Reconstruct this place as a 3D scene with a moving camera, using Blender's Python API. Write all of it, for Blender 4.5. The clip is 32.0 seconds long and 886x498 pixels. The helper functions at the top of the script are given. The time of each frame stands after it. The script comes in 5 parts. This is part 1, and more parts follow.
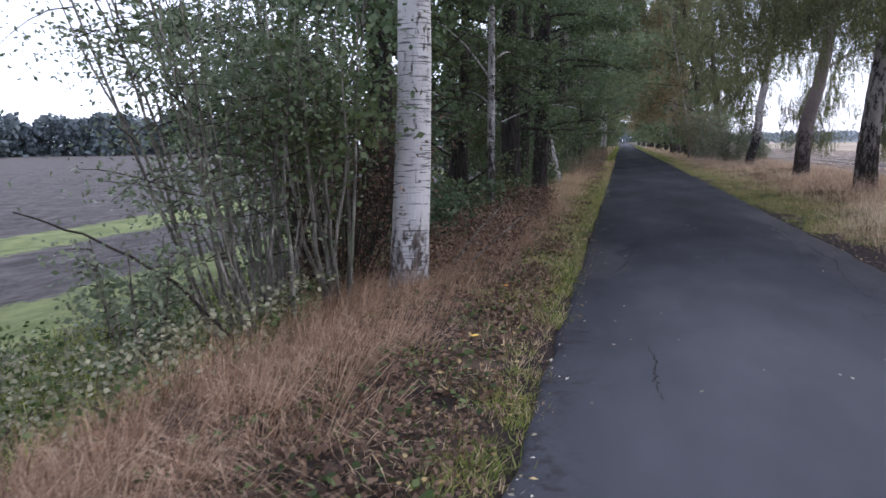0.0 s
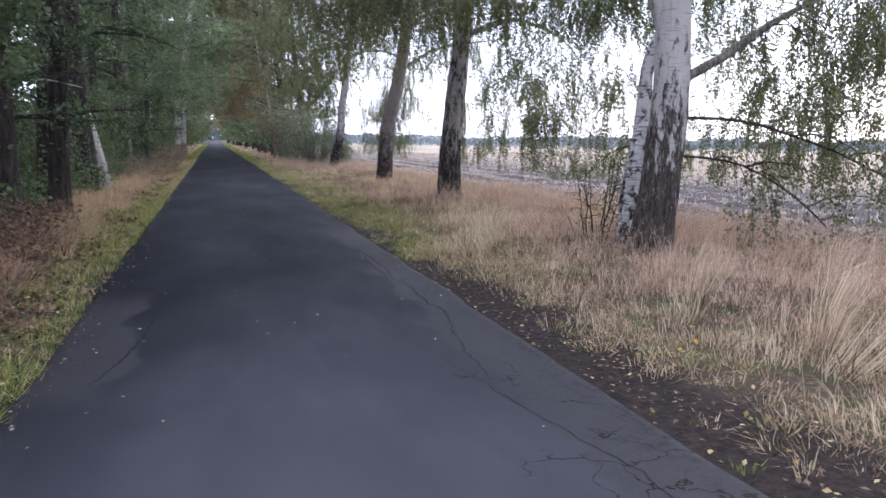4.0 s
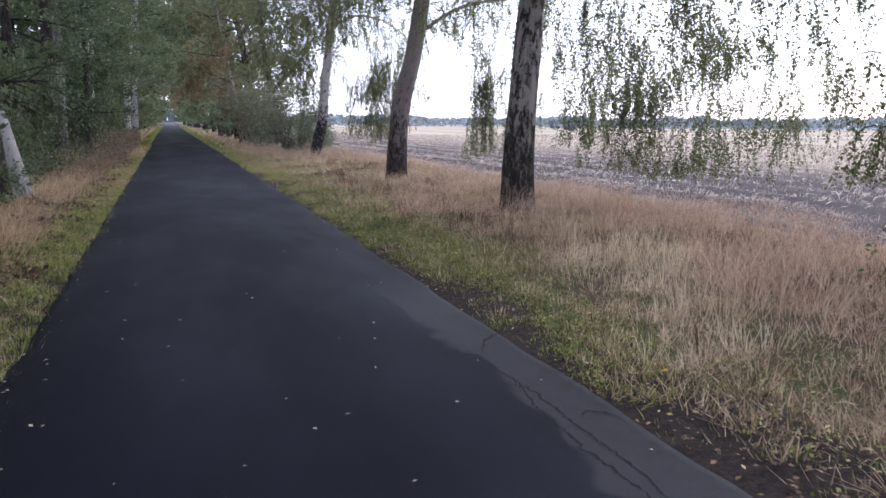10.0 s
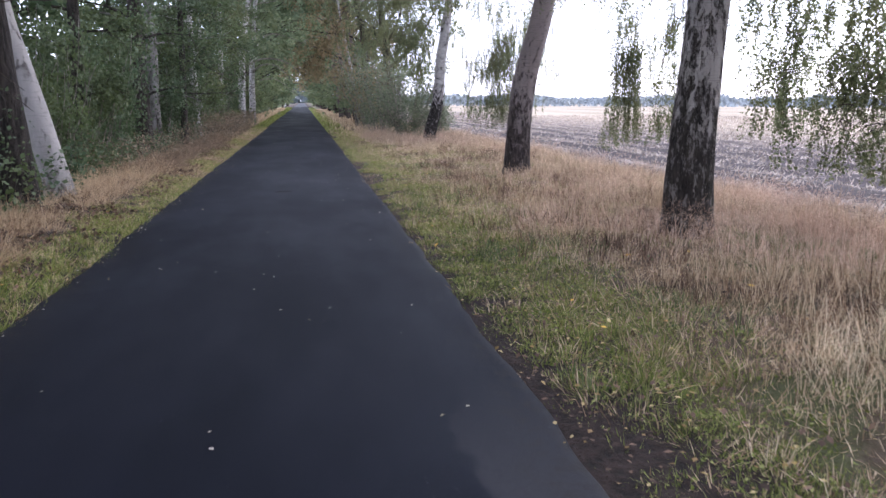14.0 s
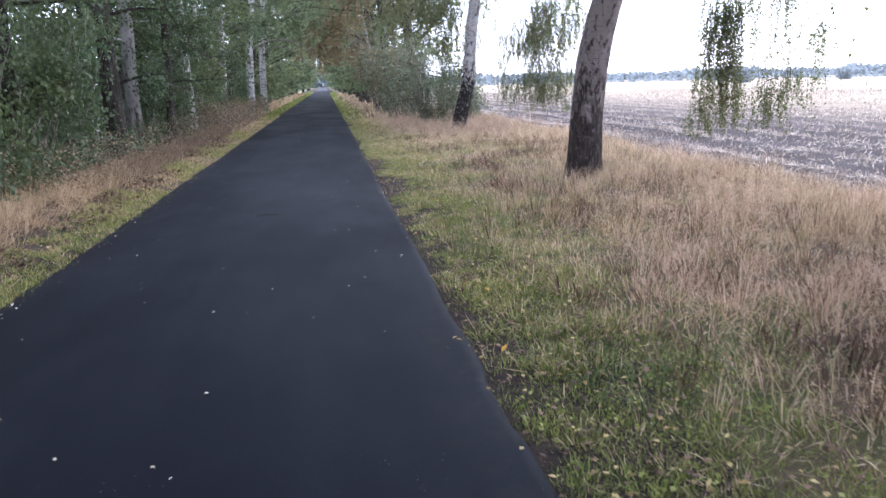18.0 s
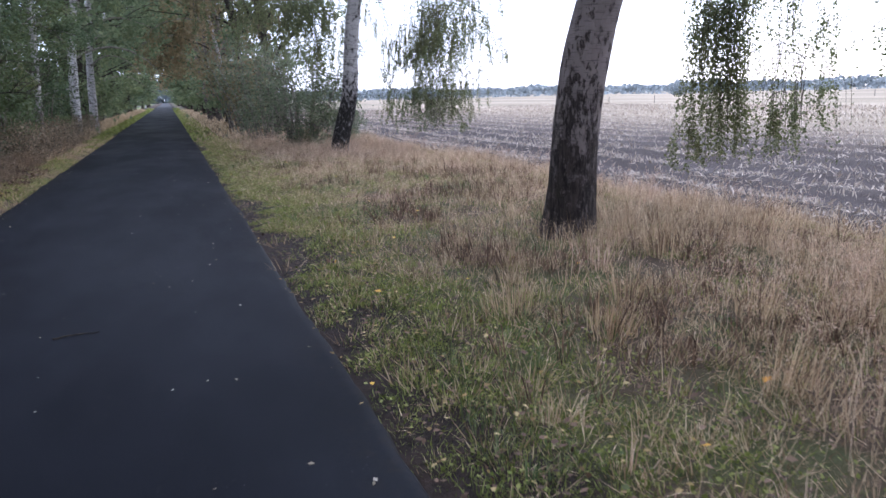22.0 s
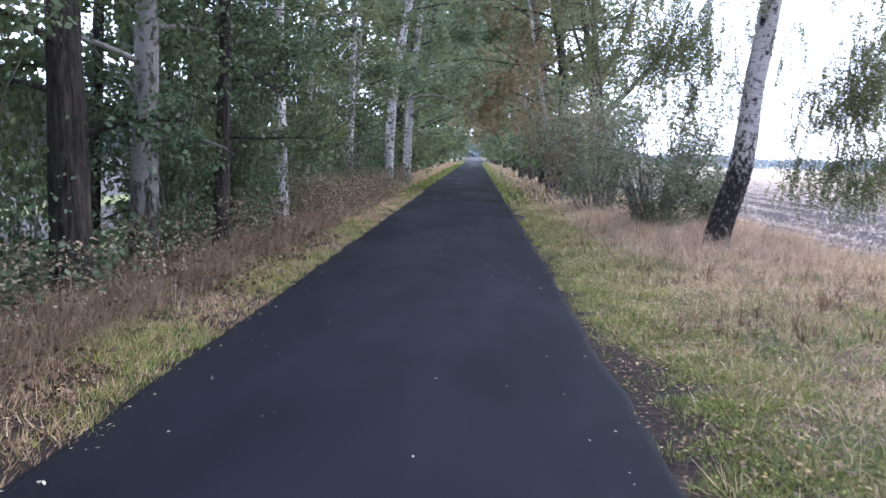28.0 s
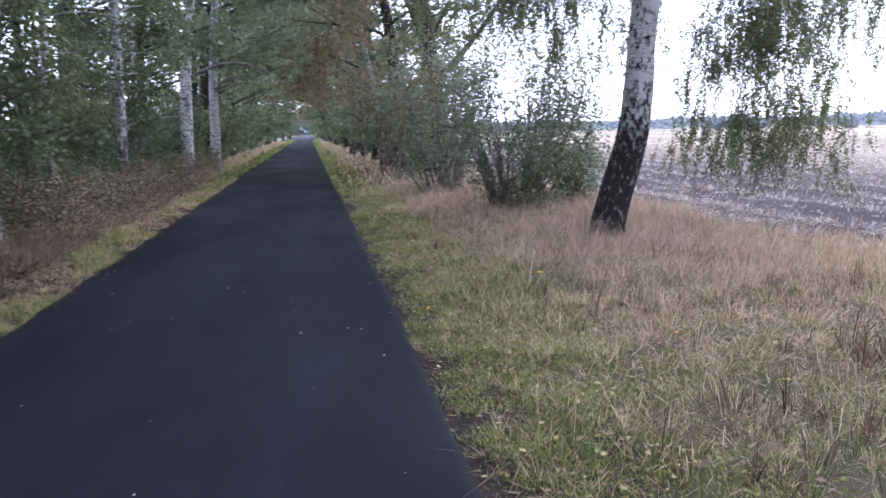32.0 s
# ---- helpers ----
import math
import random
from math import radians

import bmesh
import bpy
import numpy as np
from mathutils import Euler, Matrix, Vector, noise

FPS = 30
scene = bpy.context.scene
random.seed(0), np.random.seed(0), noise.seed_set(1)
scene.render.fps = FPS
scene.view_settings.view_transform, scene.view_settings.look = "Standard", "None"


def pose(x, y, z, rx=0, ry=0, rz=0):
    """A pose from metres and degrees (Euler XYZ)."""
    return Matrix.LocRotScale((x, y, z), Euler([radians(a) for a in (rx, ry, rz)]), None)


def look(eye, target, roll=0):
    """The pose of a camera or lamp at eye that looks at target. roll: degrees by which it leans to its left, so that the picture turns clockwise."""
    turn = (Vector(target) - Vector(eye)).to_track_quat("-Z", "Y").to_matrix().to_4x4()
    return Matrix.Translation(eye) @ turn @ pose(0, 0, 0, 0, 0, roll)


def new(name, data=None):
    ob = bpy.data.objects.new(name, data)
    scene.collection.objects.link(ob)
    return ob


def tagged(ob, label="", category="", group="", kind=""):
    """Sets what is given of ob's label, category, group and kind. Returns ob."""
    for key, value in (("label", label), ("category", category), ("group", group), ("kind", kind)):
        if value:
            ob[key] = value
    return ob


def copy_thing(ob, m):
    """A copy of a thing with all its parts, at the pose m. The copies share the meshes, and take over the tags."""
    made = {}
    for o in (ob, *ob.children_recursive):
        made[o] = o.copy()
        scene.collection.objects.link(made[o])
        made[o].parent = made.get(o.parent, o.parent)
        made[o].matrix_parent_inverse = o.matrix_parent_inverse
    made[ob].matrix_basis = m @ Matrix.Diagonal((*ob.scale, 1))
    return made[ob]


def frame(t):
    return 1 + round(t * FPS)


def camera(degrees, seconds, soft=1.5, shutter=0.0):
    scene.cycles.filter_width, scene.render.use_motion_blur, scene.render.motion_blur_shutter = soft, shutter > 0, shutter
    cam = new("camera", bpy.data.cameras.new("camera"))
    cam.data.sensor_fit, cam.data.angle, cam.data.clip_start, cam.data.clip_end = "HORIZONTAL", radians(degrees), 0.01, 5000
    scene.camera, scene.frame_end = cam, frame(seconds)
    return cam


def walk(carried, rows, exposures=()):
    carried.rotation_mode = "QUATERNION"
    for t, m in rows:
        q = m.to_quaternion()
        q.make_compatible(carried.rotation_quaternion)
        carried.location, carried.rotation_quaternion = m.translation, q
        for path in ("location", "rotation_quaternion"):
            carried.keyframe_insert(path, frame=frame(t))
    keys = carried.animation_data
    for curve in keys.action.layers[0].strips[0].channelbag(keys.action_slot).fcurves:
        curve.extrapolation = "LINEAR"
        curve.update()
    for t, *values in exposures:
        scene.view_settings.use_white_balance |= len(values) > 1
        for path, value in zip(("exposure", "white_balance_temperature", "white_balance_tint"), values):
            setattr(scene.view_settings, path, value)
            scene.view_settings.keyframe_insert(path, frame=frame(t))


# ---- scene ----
cam = camera(59.7, 32.0, soft=1.5, shutter=0.4)
METRES, EYE, TILT, LEAN, TURN = 31.9, 1.5, 0.0, 0.0, 13.0
ROWS = [
    (0.0, 0.0, 0.0, 0.0, -0.09, -7.85, 0.66),
    (0.5, 0.0057, 0.0135, -0.0008, -0.06, -7.81, 0.38),
    (1.0, 0.0123, 0.0266, -0.0011, -1.16, -9.03, 0.3),
    (1.5, 0.0204, 0.0398, -0.0003, -5.37, -9.59, -0.88),
    (2.0, 0.0259, 0.0541, -0.0003, -11.93, -9.38, -1.81),
    (2.5, 0.0323, 0.0686, -0.0003, -17.49, -8.22, -2.29),
    (3.0, 0.038, 0.0829, 0.0003, -22.58, -7.31, -2.16),
    (3.5, 0.0423, 0.0977, 0.0003, -27.91, -7.09, -1.66),
    (4.0, 0.0472, 0.1123, -0.0, -29.45, -7.93, -0.81),
    (4.5, 0.0511, 0.1271, -0.0002, -32.36, -9.06, -0.26),
    (6.5, 0.0656, 0.1861, 0.0016, -37.63, -9.13, 1.2),
    (7.0, 0.0688, 0.2027, 0.0022, -37.35, -8.97, 1.25),
    (7.5, 0.0715, 0.2182, 0.0025, -37.08, -9.2, 1.26),
    (8.0, 0.075, 0.233, 0.0025, -36.58, -9.19, 0.37),
    (8.5, 0.0768, 0.2476, 0.0024, -35.93, -9.17, -0.55),
    (9.0, 0.0783, 0.2616, 0.0024, -33.71, -9.23, -0.91),
    (9.5, 0.0815, 0.276, 0.0029, -31.48, -9.42, -0.48),
    (10.0, 0.0854, 0.2896, 0.0032, -32.39, -9.35, -0.53),
    (10.5, 0.0922, 0.3022, 0.0023, -33.01, -9.22, -0.52),
    (11.0, 0.0993, 0.3136, 0.0026, -32.95, -9.35, -0.43),
    (11.5, 0.1071, 0.3252, 0.0026, -32.93, -10.69, -0.38),
    (12.0, 0.1163, 0.3359, 0.0029, -30.81, -11.05, -0.21),
    (12.5, 0.1238, 0.3474, 0.0027, -28.0, -11.02, -0.17),
    (13.0, 0.1307, 0.3597, 0.0033, -25.16, -11.05, -0.1),
    (13.5, 0.138, 0.3735, 0.0037, -23.45, -10.95, -0.25),
    (14.0, 0.1438, 0.3881, 0.0036, -23.14, -10.84, -0.23),
    (14.5, 0.1509, 0.4018, 0.003, -23.47, -10.75, 0.0),
    (16.5, 0.1741, 0.4589, 0.003, -26.0, -11.89, -0.12),
    (17.0, 0.1783, 0.4746, 0.0031, -24.1, -12.15, 0.59),
    (17.5, 0.1819, 0.4902, 0.0035, -21.56, -12.3, 1.23),
    (18.0, 0.185, 0.5063, 0.004, -21.49, -12.22, 1.4),
    (18.5, 0.189, 0.5219, 0.0037, -22.03, -11.79, 1.23),
    (19.0, 0.1925, 0.5386, 0.0035, -25.09, -11.24, 0.84),
    (19.5, 0.1953, 0.5546, 0.0037, -27.04, -11.09, 0.95),
    (20.0, 0.198, 0.5704, 0.004, -27.08, -11.02, 0.75),
    (20.5, 0.2006, 0.5857, 0.0042, -26.97, -11.03, 0.88),
    (21.0, 0.2046, 0.6019, 0.0035, -26.99, -10.96, 0.94),
    (21.5, 0.2086, 0.619, 0.0036, -28.79, -11.02, 1.07),
    (22.0, 0.2128, 0.6354, 0.0037, -32.35, -11.36, 1.36),
    (22.5, 0.2172, 0.6512, 0.0033, -32.83, -11.54, 1.33),
    (23.0, 0.2203, 0.6674, 0.0033, -33.34, -11.73, 1.31),
    (23.5, 0.2232, 0.6832, 0.0032, -33.58, -12.03, 1.33),
    (24.0, 0.2258, 0.6989, 0.004, -33.33, -12.04, 1.51),
    (24.5, 0.2272, 0.7143, 0.0046, -32.0, -11.97, 1.91),
    (26.5, 0.2406, 0.7743, 0.0054, -24.96, -11.07, 0.42),
    (27.0, 0.2439, 0.7905, 0.0057, -23.21, -9.55, 0.91),
    (27.5, 0.246, 0.808, 0.0059, -14.14, -8.88, 0.61),
    (28.0, 0.2474, 0.8224, 0.0057, -10.56, -7.06, -1.83),
    (28.5, 0.251, 0.8353, 0.0048, -8.72, -10.68, -2.27),
    (29.0, 0.258, 0.8502, 0.0053, -9.08, -12.07, -0.54),
    (29.5, 0.2658, 0.8661, 0.0045, -15.48, -12.6, 0.25),
    (30.0, 0.2714, 0.8828, 0.0046, -18.36, -12.72, -0.32),
    (30.5, 0.2755, 0.8996, 0.0055, -18.69, -12.05, 0.19),
    (31.0, 0.2795, 0.9168, 0.0057, -19.12, -10.2, 0.91),
    (31.5, 0.2848, 0.9323, 0.0057, -19.55, -9.19, 1.24),
    (32.0, 0.2894, 0.9476, 0.0052, -22.82, -8.83, 1.24),
]
walk(cam, [(t, pose(0, 0, EYE, TILT, LEAN, TURN) @ pose(METRES * x, METRES * y, METRES * z, 90 + pitch, roll, yaw)) for t, x, y, z, yaw, pitch, roll in ROWS],
     exposures=[(0, 0.72, 6500, 10), (0.9, 1.42, 6500, 10), (2.5, 1.42, 6500, 10), (4.5, 1.12, 6500, 10), (7.0, 1.0, 6500, 10), (8.3, 1.10, 6500, 10), (11, 1.03, 6500, 11), (14, 1.4, 6500, 12), (16, 1.65, 6400, 10), (18.2, 1.72, 6300, 9), (19.2, 1.15, 6300, 9), (20.5, 1.0, 6250, 9), (24, 1.13, 6150, 8), (26.6, 1.0, 6150, 10), (27.2, 1.15, 6100, 10), (28, 1.7, 6050, 10), (29, 2.2, 5980, 11), (30, 1.95, 5980, 12), (31, 1.6, 6000, 13), (32, 1.4, 6000, 13)])

# ---- world and light: an overcast evening ----
world = bpy.data.worlds.new("sky")
scene.world = world
world.use_nodes = True
wt = world.node_tree
wbg = wt.nodes["Background"]
sky = wt.nodes.new("ShaderNodeTexSky")
sky.sky_type = "NISHITA"
sky.sun_disc = False
sky.sun_elevation, sky.sun_rotation = radians(24), radians(65)
cloud = wt.nodes.new("ShaderNodeMix")
cloud.data_type = "RGBA"
cloud.inputs["Factor"].default_value = 0.75
cloud.inputs["B"].default_value = (9.3, 10.0, 13.3, 1)
wt.links.new(sky.outputs["Color"], cloud.inputs["A"])
wt.links.new(cloud.outputs["Result"], wbg.inputs["Color"])
wbg.inputs["Strength"].default_value = 0.13
sun = new("sun", bpy.data.lights.new("sun", "SUN"))
sun.data.energy, sun.data.angle, sun.data.color = 0.7, radians(25), (1.0, 0.96, 0.92)
sun.matrix_world = look((0, 0, 0), (-math.sin(radians(65)) * math.cos(radians(24)), -math.cos(radians(65)) * math.cos(radians(24)), -math.sin(radians(24))))


# ---- material tools ----
class Nodes:
    def __init__(self, name, rough=0.9):
        self.mat = bpy.data.materials.new(name)
        self.mat.use_nodes = True
        self.tree = self.mat.node_tree
        self.bsdf = self.tree.nodes["Principled BSDF"]
        self.bsdf.inputs["Roughness"].default_value = rough
        self.bsdf.inputs["Specular IOR Level"].default_value = 0.25
        self.place = self.tree.nodes.new("ShaderNodeNewGeometry").outputs["Position"]

    def put(self, socket, value):
        if isinstance(value, bpy.types.NodeSocket):
            self.tree.links.new(value, socket)
        elif isinstance(value, tuple) and len(value) == 3 and socket.type == "RGBA":
            socket.default_value = (*value, 1)
        else:
            socket.default_value = value

    def noise(self, scale, stretch=(1, 1, 1), detail=4, rough=0.6):
        m = self.tree.nodes.new("ShaderNodeMapping")
        self.put(m.inputs["Vector"], self.place)
        m.inputs["Scale"].default_value = stretch
        n = self.tree.nodes.new("ShaderNodeTexNoise")
        n.inputs["Scale"].default_value, n.inputs["Detail"].default_value, n.inputs["Roughness"].default_value = scale, detail, rough
        self.tree.links.new(m.outputs["Vector"], n.inputs["Vector"])
        return n.outputs["Fac"]

    def cells(self, scale, stretch=(1, 1, 1), warp=0.0, edge=True):
        v = self.tree.nodes.new("ShaderNodeTexVoronoi")
        v.feature = "DISTANCE_TO_EDGE" if edge else "F1"
        v.inputs["Scale"].default_value = scale
        m = self.tree.nodes.new("ShaderNodeMapping")
        m.inputs["Scale"].default_value = stretch
        if warp:
            n = self.tree.nodes.new("ShaderNodeTexNoise")
            n.inputs["Scale"].default_value, n.inputs["Detail"].default_value = 3.0, 5.0
            self.put(n.inputs["Vector"], self.place)
            a = self.tree.nodes.new("ShaderNodeMix")
            a.data_type, a.blend_type = "RGBA", "ADD"
            a.inputs["Factor"].default_value = warp
            self.put(a.inputs["A"], self.place)
            self.put(a.inputs["B"], n.outputs["Color"])
            self.put(m.inputs["Vector"], a.outputs["Result"])
        else:
            self.put(m.inputs["Vector"], self.place)
        self.tree.links.new(m.outputs["Vector"], v.inputs["Vector"])
        return v.outputs["Distance"]

    def axis(self, k):
        s = self.tree.nodes.new("ShaderNodeSeparateXYZ")
        self.put(s.inputs[0], self.place)
        return s.outputs[k]

    def ramp(self, value, a, b, lo=0.0, hi=1.0):
        r = self.tree.nodes.new("ShaderNodeMapRange")
        for i, x in enumerate((value, a, b, lo, hi)):
            self.put(r.inputs[i], x)
        r.interpolation_type = "SMOOTHSTEP"
        return r.outputs[0]

    def math(self, kind, a, b=0.0):
        m = self.tree.nodes.new("ShaderNodeMath")
        m.operation = kind
        self.put(m.inputs[0], a)
        self.put(m.inputs[1], b)
        return m.outputs[0]

    def mix(self, f, a, b):
        m = self.tree.nodes.new("ShaderNodeMix")
        m.data_type = "RGBA"
        self.put(m.inputs["Factor"], f)
        self.put(m.inputs["A"], a)
        self.put(m.inputs["B"], b)
        return m.outputs["Result"]

    def island(self):
        return self.tree.nodes.new("ShaderNodeNewGeometry").outputs["Random Per Island"]

    def colour(self, c):
        self.put(self.bsdf.inputs["Base Color"], c)
        return self

    def bump(self, h, strength=0.5, distance=0.02):
        b = self.tree.nodes.new("ShaderNodeBump")
        b.inputs["Strength"].default_value, b.inputs["Distance"].default_value = strength, distance
        self.put(b.inputs["Height"], h)
        self.tree.links.new(b.outputs["Normal"], self.bsdf.inputs["Normal"])
        return self

    def thin(self, c, amount=0.35):
        """Lets light through a leaf or blade."""
        t = self.tree.nodes.new("ShaderNodeBsdfTranslucent")
        self.put(t.inputs["Color"], c)
        m = self.tree.nodes.new("ShaderNodeMixShader")
        m.inputs[0].default_value = amount
        self.tree.links.new(self.bsdf.outputs[0], m.inputs[1])
        self.tree.links.new(t.outputs[0], m.inputs[2])
        self.tree.links.new(m.outputs[0], self.tree.nodes["Material Output"].inputs["Surface"])
        return self


def blade_material(name, a, b, c, patch=0.8, through_light=0.3, clump=5.0, bright=1.6):
    """Colours that differ from patch to patch, from tuft to tuft and from blade to blade."""
    m = Nodes(name, 0.75)
    big = m.ramp(m.noise(patch, detail=3), 0.38, 0.62)
    small = m.ramp(m.noise(clump, detail=2), 0.4, 0.62)
    col = m.mix(m.math("MULTIPLY", small, 0.75), m.mix(big, a, b), tuple(v * 0.42 for v in a))
    col = m.mix(m.ramp(m.island(), 0.0, 0.45, 0.65, 0.0), col, tuple(v * 0.3 for v in b))
    col = m.mix(m.math("POWER", m.island(), bright), col, c)
    return m.colour(col).thin(col, through_light).mat


def leaf_material(name, a, b, c, patch, through_light=0.45, clump=1.3):
    """Foliage that differs from mass to mass more than from leaf to leaf, with a slight sheen."""
    m = Nodes(name, 0.48)
    m.bsdf.inputs["Specular IOR Level"].default_value = 0.4
    big = m.ramp(m.noise(patch, detail=3), 0.38, 0.62)
    mass = m.ramp(m.noise(clump, detail=3), 0.36, 0.64)
    col = m.mix(m.math("MULTIPLY", mass, 0.55), m.mix(big, a, b), tuple(v * 0.5 for v in a))
    col = m.mix(m.ramp(m.island(), 0.0, 0.5, 0.3, 0.0), col, tuple(v * 0.45 for v in b))
    col = m.mix(m.math("MULTIPLY", m.math("POWER", m.island(), 3.0), 0.75), col, c)
    return m.colour(col).thin(col, through_light).mat


def birch_bark(name, white, dark, base_height, cover, grain=1.0, extra=0.17, plate=(1.6, 1.6, 0.6), lines=1.0):
    """White bark with fine cross marks, and dark fissured plates that grow towards the foot."""
    m = Nodes(name, 0.85)
    marks = m.ramp(m.noise(4.5 * grain, (1.1, 1.1, 15.0), 3, 0.55), 0.575, 0.63)
    smudge = m.noise(2.2, (1, 1, 0.7), 4)
    tone = m.mix(smudge, tuple(v * 0.6 for v in white), white)
    skin = m.mix(m.math("MULTIPLY", marks, lines), tone, tuple(v * 0.22 for v in white))
    plates = m.noise(7.0, plate, 9, 0.8)
    foot = m.ramp(m.axis(2), 0.0, base_height, cover + extra, cover)
    rough = m.ramp(m.math("ADD", plates, foot), 0.965, 1.025)
    fissure = m.ramp(m.noise(17, (1.5, 1.5, 0.3), 7, 0.75), 0.32, 0.68)
    fleck = m.ramp(m.noise(13, (1.4, 1.4, 0.55), 5, 0.7), 0.57, 0.64)
    grey = m.mix(fissure, tuple(v * 0.3 for v in dark), tuple(v * 2.0 for v in dark))
    grey = m.mix(m.math("MULTIPLY", fleck, 0.75), grey, tuple(v * 0.8 for v in white))
    lichen = m.ramp(m.noise(1.7, detail=5), 0.58, 0.72)
    grey = m.mix(m.math("MULTIPLY", lichen, 0.35), grey, (dark[0] * 1.3, dark[1] * 1.5, dark[2] * 0.9))
    m.colour(m.mix(rough, skin, grey))
    relief = m.math("ADD", m.math("MULTIPLY", rough, m.math("ADD", m.math("MULTIPLY", fissure, 0.9), 0.3)), m.math("MULTIPLY", m.noise(30, (1.6, 1.6, 0.6), 5), 0.35))
    return m.bump(relief, 1.0, 0.04).mat


def oak_bark(name, a, b):
    m = Nodes(name, 0.9)
    n = m.ramp(m.noise(13, (1.6, 1.6, 0.22), 6, 0.7), 0.36, 0.64)
    moss = m.ramp(m.noise(2.5, detail=4), 0.55, 0.7)
    m.colour(m.mix(m.math("MULTIPLY", moss, 0.5), m.mix(n, a, b), (b[0] * 0.7, b[1] * 0.95, b[2] * 0.6)))
    return m.bump(n, 0.9, 0.04).mat


# ---- materials ----
m = Nodes("asphalt", 0.72)
fine = m.noise(160, detail=3)
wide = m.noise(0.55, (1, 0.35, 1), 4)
# shade beneath the overhanging trees is put into the colour beyond y 6
open_tone = m.mix(m.ramp(wide, 0.3, 0.7), (0.046, 0.047, 0.055), (0.070, 0.071, 0.081))
shade_tone = m.mix(m.ramp(wide, 0.3, 0.7), (0.0027, 0.0035, 0.0068), (0.0051, 0.0064, 0.0116))
# this painted shade eases lighter from y 20 to 30
shade_tone = m.mix(m.ramp(m.axis(1), 20, 30), shade_tone, m.mix(m.ramp(wide, 0.3, 0.7), (0.0075, 0.0083, 0.0122), (0.0125, 0.0138, 0.0195)))
shade_edge = m.math("ADD", m.axis(1), m.math("MULTIPLY", m.noise(0.4), 3.0))
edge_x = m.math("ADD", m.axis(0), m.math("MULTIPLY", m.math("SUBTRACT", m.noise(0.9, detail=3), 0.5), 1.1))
shade_edge = m.math("ADD", shade_edge, m.ramp(edge_x, 0.9, -0.1, 0.0, 2.0))
base = m.mix(m.ramp(shade_edge, 6.0, 15.0), open_tone, shade_tone)
base = m.mix(m.ramp(fine, 0.64, 0.76), base, (0.055, 0.056, 0.062))
old_right = m.math("MULTIPLY", m.ramp(m.math("ADD", edge_x, m.ramp(m.axis(1), 13.5, 10.0, 0.0, 0.12)), 2.44, 2.52), m.ramp(m.axis(1), 17.5, 15.5))
old_left = m.math("MULTIPLY", m.ramp(edge_x, 0.12, 0.02), m.math("MULTIPLY", m.ramp(m.axis(1), 8.2, 8.7), m.ramp(m.axis(1), 12.0, 10.8)))
old = m.math("MAXIMUM", old_right, old_left)
base = m.mix(m.math("MULTIPLY", old, 0.75), base, m.mix(m.noise(40), (0.024, 0.0235, 0.026), (0.050, 0.048, 0.051)))
grit = m.math("MULTIPLY", m.ramp(m.cells(26, edge=False), 0.13, 0.07), m.ramp(m.noise(2.2, detail=5), 0.52, 0.62))
base = m.mix(m.math("MULTIPLY", grit, 0.55), base, (0.13, 0.13, 0.135))
crack = m.ramp(m.cells(2.4, (1, 0.75, 1), 0.6), 0.018, 0.005)
crack = m.math("MULTIPLY", crack, m.math("MULTIPLY", m.ramp(edge_x, 1.7, 2.15), m.ramp(m.axis(1), 9.5, 8.5)))
crack = m.math("MULTIPLY", crack, m.ramp(m.noise(0.8), 0.46, 0.55))
base = m.mix(crack, base, (0.012, 0.011, 0.010))
rim = m.math("MAXIMUM", m.ramp(edge_x, -0.05, -0.45), m.ramp(edge_x, 2.6, 2.95))
base = m.mix(m.math("MULTIPLY", m.math("MULTIPLY", rim, m.ramp(m.noise(9, detail=6, rough=0.75), 0.45, 0.65)), 0.7), base, (0.018, 0.015, 0.012))
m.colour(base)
m.put(m.bsdf.inputs["Roughness"], m.ramp(wide, 0.3, 0.7, 0.64, 0.5))
m.bsdf.inputs["Specular IOR Level"].default_value = 0.06
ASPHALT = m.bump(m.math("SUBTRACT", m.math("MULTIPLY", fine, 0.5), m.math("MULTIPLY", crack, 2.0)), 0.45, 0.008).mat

m = Nodes("earth", 0.95)
wob = m.math("MULTIPLY", m.math("SUBTRACT", m.noise(0.6, detail=5), 0.5), 1.8)
gx = m.math("ADD", m.axis(0), wob)
crumb = m.noise(14, detail=6, rough=0.7)
humus = m.mix(m.ramp(crumb, 0.3, 0.75), (0.010, 0.007, 0.006), (0.048, 0.031, 0.025))
thatch = m.mix(m.noise(7, (1, 1, 1), 6, 0.75), (0.022, 0.016, 0.012), (0.15, 0.105, 0.07))
moss = m.mix(m.noise(20, detail=5), (0.022, 0.025, 0.011), (0.11, 0.115, 0.045))
verge = m.mix(m.ramp(m.noise(1.1, detail=4), 0.42, 0.6), thatch, moss)
soil_r = m.mix(m.noise(3.0, (1.6, 0.5, 1), 7, 0.8), (0.020, 0.0155, 0.0155), (0.105, 0.082, 0.080))
straw = m.mix(m.ramp(m.noise(2.6, (1.3, 0.45, 1), 8, 0.85), 0.3, 0.72), (0.06, 0.045, 0.04), (0.43, 0.34, 0.275))
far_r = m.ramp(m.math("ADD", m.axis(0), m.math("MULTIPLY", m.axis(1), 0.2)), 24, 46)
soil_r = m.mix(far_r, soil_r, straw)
rows = m.ramp(m.math("SINE", m.math("ADD", m.math("MULTIPLY", m.axis(0), 2.75), m.math("MULTIPLY", m.noise(1.3, detail=4), 3.0))), -0.5, 0.7)
